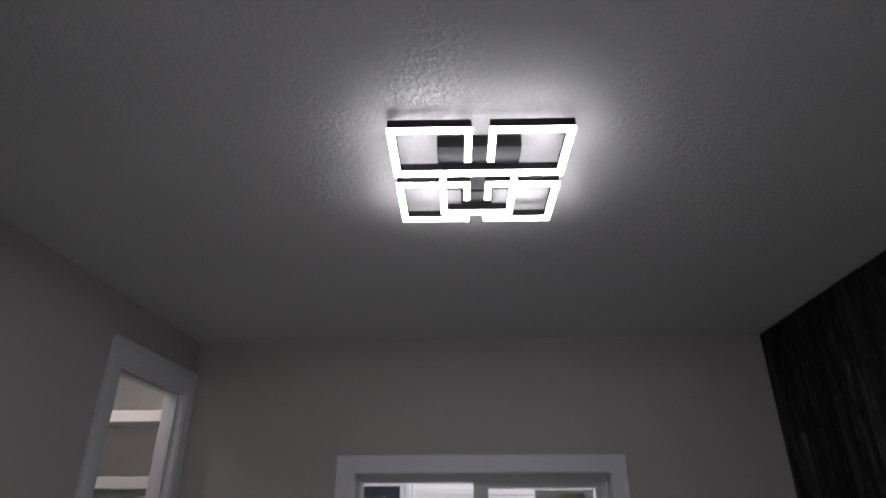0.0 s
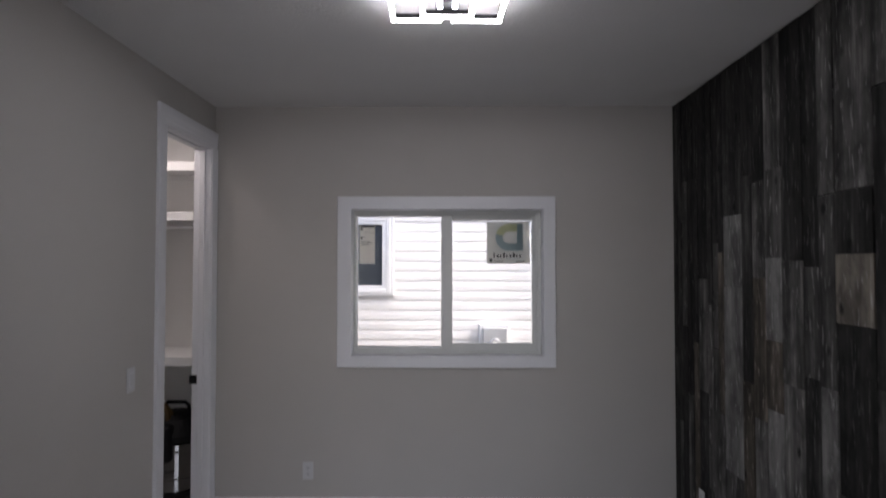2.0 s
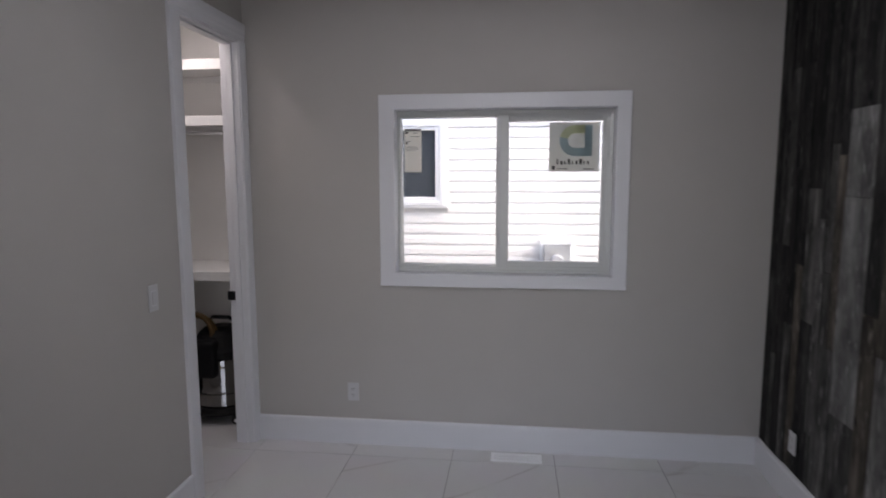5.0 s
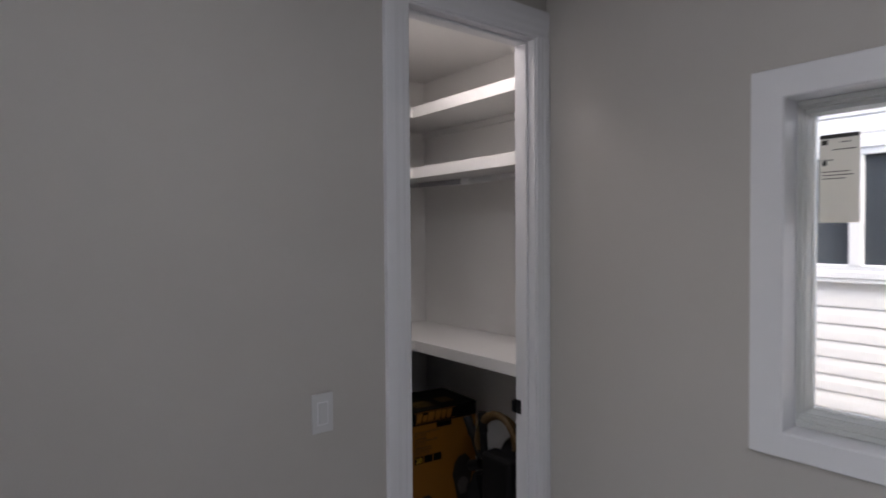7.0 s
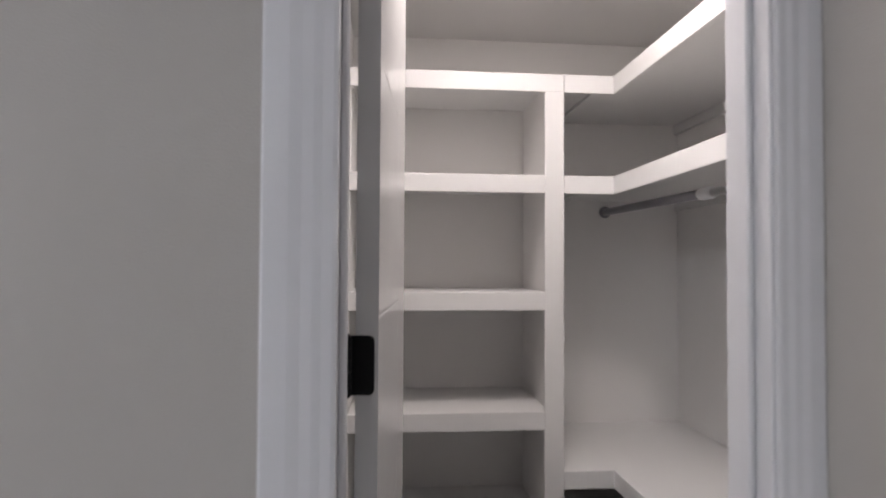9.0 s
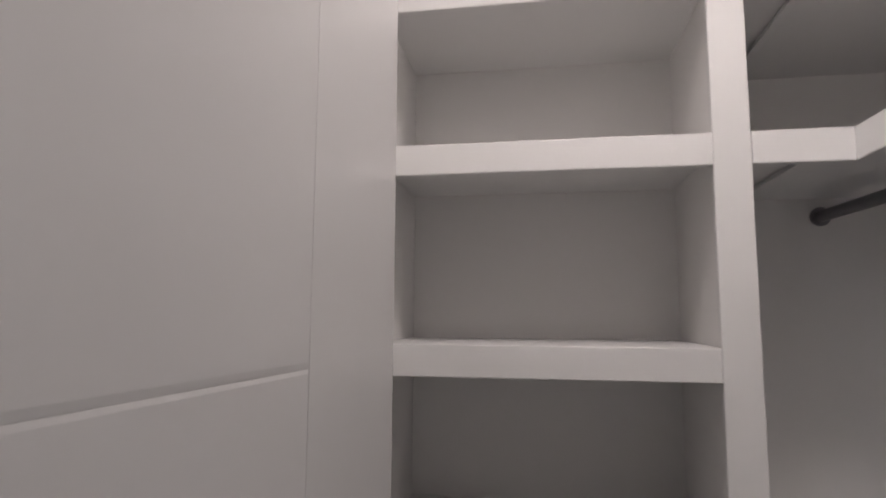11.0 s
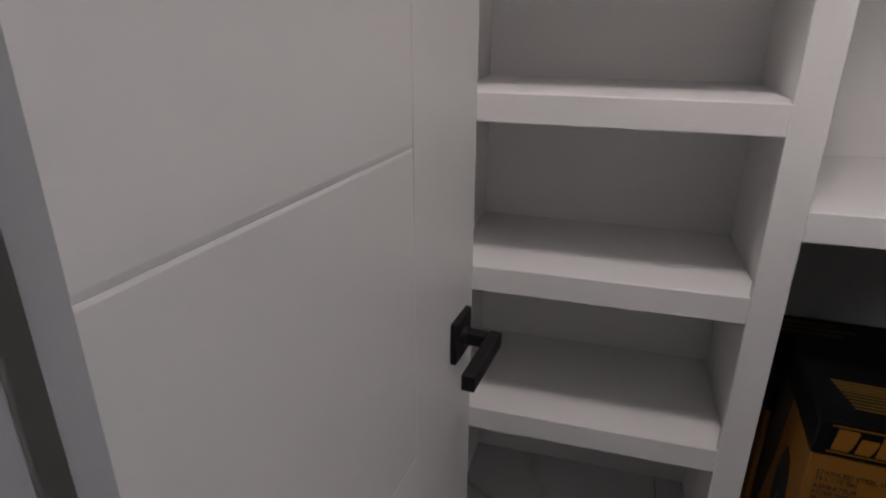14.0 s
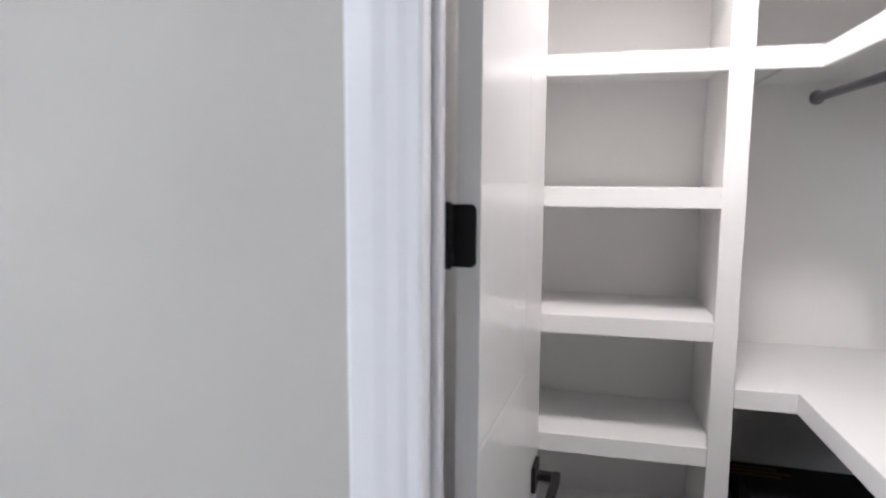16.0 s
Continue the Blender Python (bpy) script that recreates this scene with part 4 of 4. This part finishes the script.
# ---- wet and dry vacuum under the counter ----
vac = thing("shop_vacuum", pose(-0.40, 0.345, 0), "steel-tank wet and dry vacuum with a coiled tan hose", "vacuum")
part("base", lathe(bmesh.new(), [(0.16, 0.055), (0.215, 0.06), (0.225, 0.085), (0.205, 0.11), (0.17, 0.115)], 36), M_RUBBER, vac, "black plastic dolly base", smooth=False)
for k in range(4):
    a = radians(45 + 90 * k)
    cx_, cy_ = 0.225 * math.cos(a), 0.225 * math.sin(a)
    ca = part("caster", B(cx_ - 0.022, cx_ + 0.022, cy_ - 0.022, cy_ + 0.022, 0.045, 0.09, bev=0.006), M_RUBBER, vac)
    part("wheel", cyl(bmesh.new(), 0.028, 0.028, 0.022, Matrix.Translation((cx_, cy_, 0.0285)) @ Matrix.Rotation(math.pi / 2, 4, "X"), 20), M_RUBBER, ca)
    part("hub_cap", cyl(bmesh.new(), 0.013, 0.011, 0.026, Matrix.Translation((cx_, cy_, 0.0285)) @ Matrix.Rotation(math.pi / 2, 4, "X"), 14), M_CHROME, ca)
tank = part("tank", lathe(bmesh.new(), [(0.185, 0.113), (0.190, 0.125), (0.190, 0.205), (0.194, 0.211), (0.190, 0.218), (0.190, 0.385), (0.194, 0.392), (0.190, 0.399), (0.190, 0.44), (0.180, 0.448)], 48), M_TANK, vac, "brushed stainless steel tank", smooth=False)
for a in (-95, 60):
    part("clamp", B(0.190 * math.cos(radians(a)) - 0.018, 0.190 * math.cos(radians(a)) + 0.018, 0.190 * math.sin(radians(a)) - 0.012, 0.190 * math.sin(radians(a)) + 0.012, 0.40, 0.49, bev=0.005), M_RUBBER, vac)
part("motor_head", lathe(bmesh.new(), [(0.198, 0.448), (0.205, 0.46), (0.205, 0.50), (0.185, 0.54), (0.150, 0.60), (0.118, 0.63), (0.06, 0.645)], 36), M_RUBBER, vac, "black motor head", smooth=False)
part("carry_handle", tube(bmesh.new(), [(-0.09, 0, 0.60), (-0.09, 0, 0.675), (-0.06, 0, 0.70), (0.06, 0, 0.70), (0.09, 0, 0.675), (0.09, 0, 0.60)], 0.013, 10), M_RUBBER, vac)
# ribbed hose looped beside the head
pts, rad = [], []
for k in range(420):
    a = radians(215 - 620 * k / 420)
    rr = 0.145 + 0.012 * math.sin(a * 1.7)
    pts.append((-0.135 + rr * 0.92 * math.cos(a), -0.150 + 0.060 * k / 420, 0.598 + rr * math.sin(a)))
    rad.append(0.0195 if k % 4 < 2 else 0.0168)
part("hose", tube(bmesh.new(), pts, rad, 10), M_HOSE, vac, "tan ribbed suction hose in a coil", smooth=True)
for top, low in (((-0.345, -0.145, 0.690), (-0.235, -0.150, 0.500)), ((-0.238, -0.135, 0.738), (-0.205, -0.150, 0.510))):
    d = Vector(top) - Vector(low)
    part("wand", tube(bmesh.new(), [Vector(low), Vector(low) + d * 0.55, Vector(low) + d * 0.56, Vector(top)], [0.0195, 0.0195, 0.0245, 0.0245], 16), M_RUBBER, vac, "black plastic extension wand", smooth=False)
part("hose_cuff", tube(bmesh.new(), [(-0.305, -0.150, 0.440), (-0.235, -0.150, 0.470)], [0.030, 0.026], 16), M_RUBBER, vac, "black hose cuff")
tool = bmesh.new()
prism(tool, [(-0.215, 0.455), (-0.180, 0.455), (-0.160, 0.36), (-0.150, 0.21), (-0.190, 0.165), (-0.265, 0.185), (-0.285, 0.235), (-0.250, 0.36)], "y", -0.225, -0.150)
bmesh.ops.bevel(tool, geom=list(tool.edges), offset=0.010, segments=2, affect="EDGES")
part("nozzle", tool, M_RUBBER, vac, "black floor nozzle clipped to the tank")
part("filter_housing", B(-0.150, 0.060, -0.235, -0.120, 0.330, 0.585, bev=0.030, seg=3), M_RUBBER, vac, "black motor housing front")

# ---- outside: ground and the neighbouring house ----
solid("ground", B(-60, 60, 0.81, 90, -0.62, -0.42), M_GROUND, "bare gravelly ground between the houses", "ground")
NY = 2.0
nb = thing("neighbour_house", pose(0, NY, -0.42), "white vinyl-sided house next door", "house")
C0 = 0.42
bw = bmesh.new()
wx0, wx1, wz0, wz1 = -0.03, 1.000, 1.375, 2.190
for a in ((-9, wx0, 0, 3.5), (wx1, 12, 0, 3.5), (wx0, wx1, 0, wz0 + C0), (wx0, wx1, wz1 + C0, 3.5)):
    box(bw, a[0], a[1], 0.03, 0.2, a[2], a[3])
box(bw, -9, 12, 0.2, 7, 0, 3.5)
part("wall", bw, M_SIDING, nb)
SP = 0.0980


def course(x0, x1):
    s = bmesh.new()
    prism(s, [(0.029, 0.0), (0.0208, 0.0), (0.0200, 0.002), (0.0208, 0.050), (0.0275, SP - 0.004), (0.029, SP - 0.004)], "x", x0, x1)
    return finish("siding_board", s, M_SIDING)


full, left_, right_ = course(-4.0, 6.0), course(-4.0, wx0), course(wx1, 6.0)
z = 0.42 + C0
zoff = (1.725 + C0 - z) % SP
z += zoff
for k in range(27):
    zz = z + k * SP
    inside = zz + SP > wz0 + C0 + 0.01 and zz < wz1 + C0 - 0.01
    for me in ((left_, right_) if inside else (full,)):
        o = new("siding_board", me)
        o.parent = nb
        o.location = (0, 0, zz)
w2 = part("window", B(wx0 + 0.05, wx1 - 0.05, 0.02, 0.04, wz0 + C0 + 0.04, wz1 + C0 - 0.04), M_NBGLASS, nb, "dark double window with white trim")
nf = bmesh.new()
for d0, d1, y0 in ((0.0, 0.035, -0.012), (0.03, 0.075, -0.018), (0.07, 0.115, -0.010)):
    box(nf, wx0 + d0, wx0 + d1, y0, 0.03, wz0 + C0 + d0 * 0.8, wz1 + C0 - d0 * 0.8, bev=0.004)
    box(nf, wx1 - d1, wx1 - d0, y0, 0.03, wz0 + C0 + d0 * 0.8, wz1 + C0 - d0 * 0.8, bev=0.004)
    box(nf, wx0 + d1, wx1 - d1, y0, 0.03, wz0 + C0 + d0 * 0.8, wz0 + C0 + d1 * 0.9, bev=0.004)
    box(nf, wx0 + d1, wx1 - d1, y0, 0.03, wz1 + C0 - d1 * 0.9, wz1 + C0 - d0 * 0.8, bev=0.004)
box(nf, 0.445, 0.512, -0.010, 0.03, wz0 + C0 + 0.09, wz1 + C0 - 0.09, bev=0.004)
part("window_frame", nf, M_NBVINYL, w2)
for k, a in enumerate(((1.850, 2.156, 0.60, 1.098),)):
    vb = part("vent_block", B(a[0], a[1], -0.05, 0.02, a[2] + C0, a[3] + C0, bev=0.008), M_NBVINYL, nb, "white mounting block")
    part("meter_box", B(a[0] + 0.035, a[1] - 0.035, -0.10, -0.0505, a[2] + C0 + 0.03, a[3] + C0 - 0.035, bev=0.006), M_METER, vb, "grey utility box")
    part("meter_dial", cyl(bmesh.new(), 0.062, 0.055, 0.07, Matrix.Translation(((a[0] + a[1]) / 2, -0.135, 0.905 + C0)) @ Matrix.Rotation(math.pi / 2, 4, "X"), 28), M_PLASTIC, vb, "round glass meter")
part("roof", prism(bmesh.new(), [(-0.12, 3.42), (-0.12, 3.57), (3.6, 5.5), (7.45, 3.57), (7.45, 3.42)], "x", -9.4, 12.4), M_ROOF, nb)

# ---- reclaimed boards on the east wall ----
DARK = plank_material("charcoal_reclaimed_board", (0.010, 0.0097, 0.0095), (0.10, 0.098, 0.096), (1.0, 0.97, 0.95))
DIM = plank_material("smoky_reclaimed_board", (0.032, 0.0315, 0.031), (0.24, 0.236, 0.231), (1.0, 0.97, 0.94))
GREY = plank_material("pale_grey_reclaimed_board", (0.17, 0.168, 0.166), (0.42, 0.416, 0.41), (1.0, 0.98, 0.96))
BROWN = plank_material("brown_reclaimed_board", (0.042, 0.037, 0.032), (0.30, 0.268, 0.235), (1.0, 0.95, 0.88))
MIDG = plank_material("grey_reclaimed_board", (0.068, 0.067, 0.066), (0.36, 0.355, 0.348), (1.0, 0.97, 0.94))
TAN = plank_material("tan_reclaimed_board", (0.19, 0.172, 0.152), (0.50, 0.46, 0.415), (1.0, 0.95, 0.88))
rng = random.Random(7)
# columns from the window wall towards the entry: start, end, and boards as (bottom, top, material)
COLS = [
    (0.0, 0.090, ((0.16, 1.15, DARK), (1.15, 2.73, DARK))),
    (0.090, 0.148, ((0.16, 0.70, DIM), (0.70, 1.95, DARK), (1.95, 2.73, DARK))),
    (0.148, 0.230, ((0.16, 1.30, DARK), (1.30, 2.20, DIM), (2.20, 2.73, DARK))),
    (0.230, 0.308, ((0.16, 0.90, DIM), (0.90, 1.70, DARK), (1.70, 2.73, DARK))),
    (0.308, 0.385, ((0.16, 1.22, BROWN), (1.22, 2.20, DARK), (2.20, 2.73, DARK))),
    (0.385, 0.510, ((0.16, 0.95, DARK), (0.95, 1.60, DIM), (1.60, 2.73, DARK))),
    (0.510, 0.575, ((0.16, 0.42, DARK), (0.42, 1.46, MIDG), (1.46, 2.73, DARK))),
    (0.575, 0.645, ((0.16, 1.22, DIM), (1.22, 1.80, DIM), (1.80, 2.73, DARK))),
    (0.645, 0.712, ((0.16, 0.88, DIM), (0.88, 1.75, BROWN), (1.75, 2.73, DARK))),
    (0.712, 0.907, ((0.16, 0.60, DIM), (0.60, 1.57, GREY), (1.57, 1.94, GREY), (1.94, 2.73, DARK))),
    (0.907, 1.010, ((0.16, 0.29, GREY), (0.29, 1.10, BROWN), (1.10, 2.125, DARK), (2.125, 2.73, DARK))),
    (1.010, 1.125, ((0.16, 0.95, MIDG), (0.95, 1.62, BROWN), (1.62, 2.08, DIM), (2.08, 2.73, DARK))),
    (1.125, 1.265, ((0.16, 0.58, MIDG), (0.58, 1.02, GREY), (1.02, 1.335, BROWN), (1.335, 1.715, GREY), (1.715, 2.12, MIDG), (2.12, 2.73, DIM))),
    (1.265, 1.420, ((0.16, 0.56, DIM), (0.56, 1.16, MIDG), (1.16, 1.70, DIM), (1.70, 2.73, DARK))),
    (1.420, 1.530, ((0.16, 1.22, DARK), (1.22, 1.672, DIM), (1.672, 2.73, DARK))),
    (1.530, 1.630, ((0.16, 0.296, DARK), (0.296, 1.20, GREY), (1.20, 1.955, DIM), (1.955, 2.73, MIDG))),
    (1.630, 1.835, ((0.16, 0.815, MIDG), (0.815, 1.46, DARK), (1.46, 1.722, TAN), (1.722, 1.96, DARK), (1.96, 2.73, DIM))),
]
y = 1.835
while y < 3.70:
    w = min(rng.choice((0.09, 0.14, 0.19)), 3.725 - y)
    cuts = sorted([0.16] + [rng.uniform(0.5, 2.4) for _ in range(2)] + [2.73])
    COLS.append((y, y + w, tuple((a, b, rng.choice((DARK, DARK, DARK, DARK, DIM))) for a, b in zip(cuts, cuts[1:]) if b - a > 0.05)))
    y += w
for y0, y1, boards in COLS:
    for z0, z1, m_ in boards:
        t = rng.choice((0.013, 0.015, 0.016, 0.018))
        s = box(bmesh.new(), -t, -0.0004, -(y1 - y0) / 2 + 0.0012, (y1 - y0) / 2 - 0.0012, -(z1 - z0) / 2 + 0.0008, (z1 - z0) / 2 - 0.0008, bev=0.0016)
        o = part("plank", s, m_, wall_east)
        o.location = (EX, -(y0 + y1) / 2, (z0 + z1) / 2)

# ---- floor tiles ----
TX, TY = 0.603, 0.615
tile = bmesh.new()
box(tile, -TX / 2 + 0.0014, TX / 2 - 0.0014, -TY / 2 + 0.0014, TY / 2 - 0.0014, -0.003, 0.0)
bmesh.ops.bevel(tile, geom=[e for e in tile.edges if all(v.co.z > -0.001 for v in e.verts)], offset=0.0009, segments=1, affect="EDGES")
tile_me = finish("floor_tile", tile, M_TILE)
for i in range(-5, 4):
    for j in range(-8, 3):
        cx_, cy_ = 1.26 + TX * (i + 0.5), -0.777 + TY * (j + 0.5)
        if not any(q[0] + 0.1 < cx_ + TX / 2 and cx_ - TX / 2 < q[1] - 0.1 and q[2] + 0.1 < cy_ + TY / 2 and cy_ - TY / 2 < q[3] - 0.1 for q in (ROOM, HALLWAY, CLOSET)):
            continue
        o = new("floor_tile", tile_me)
        o.parent = floor
        o.location = (cx_, cy_, 0)
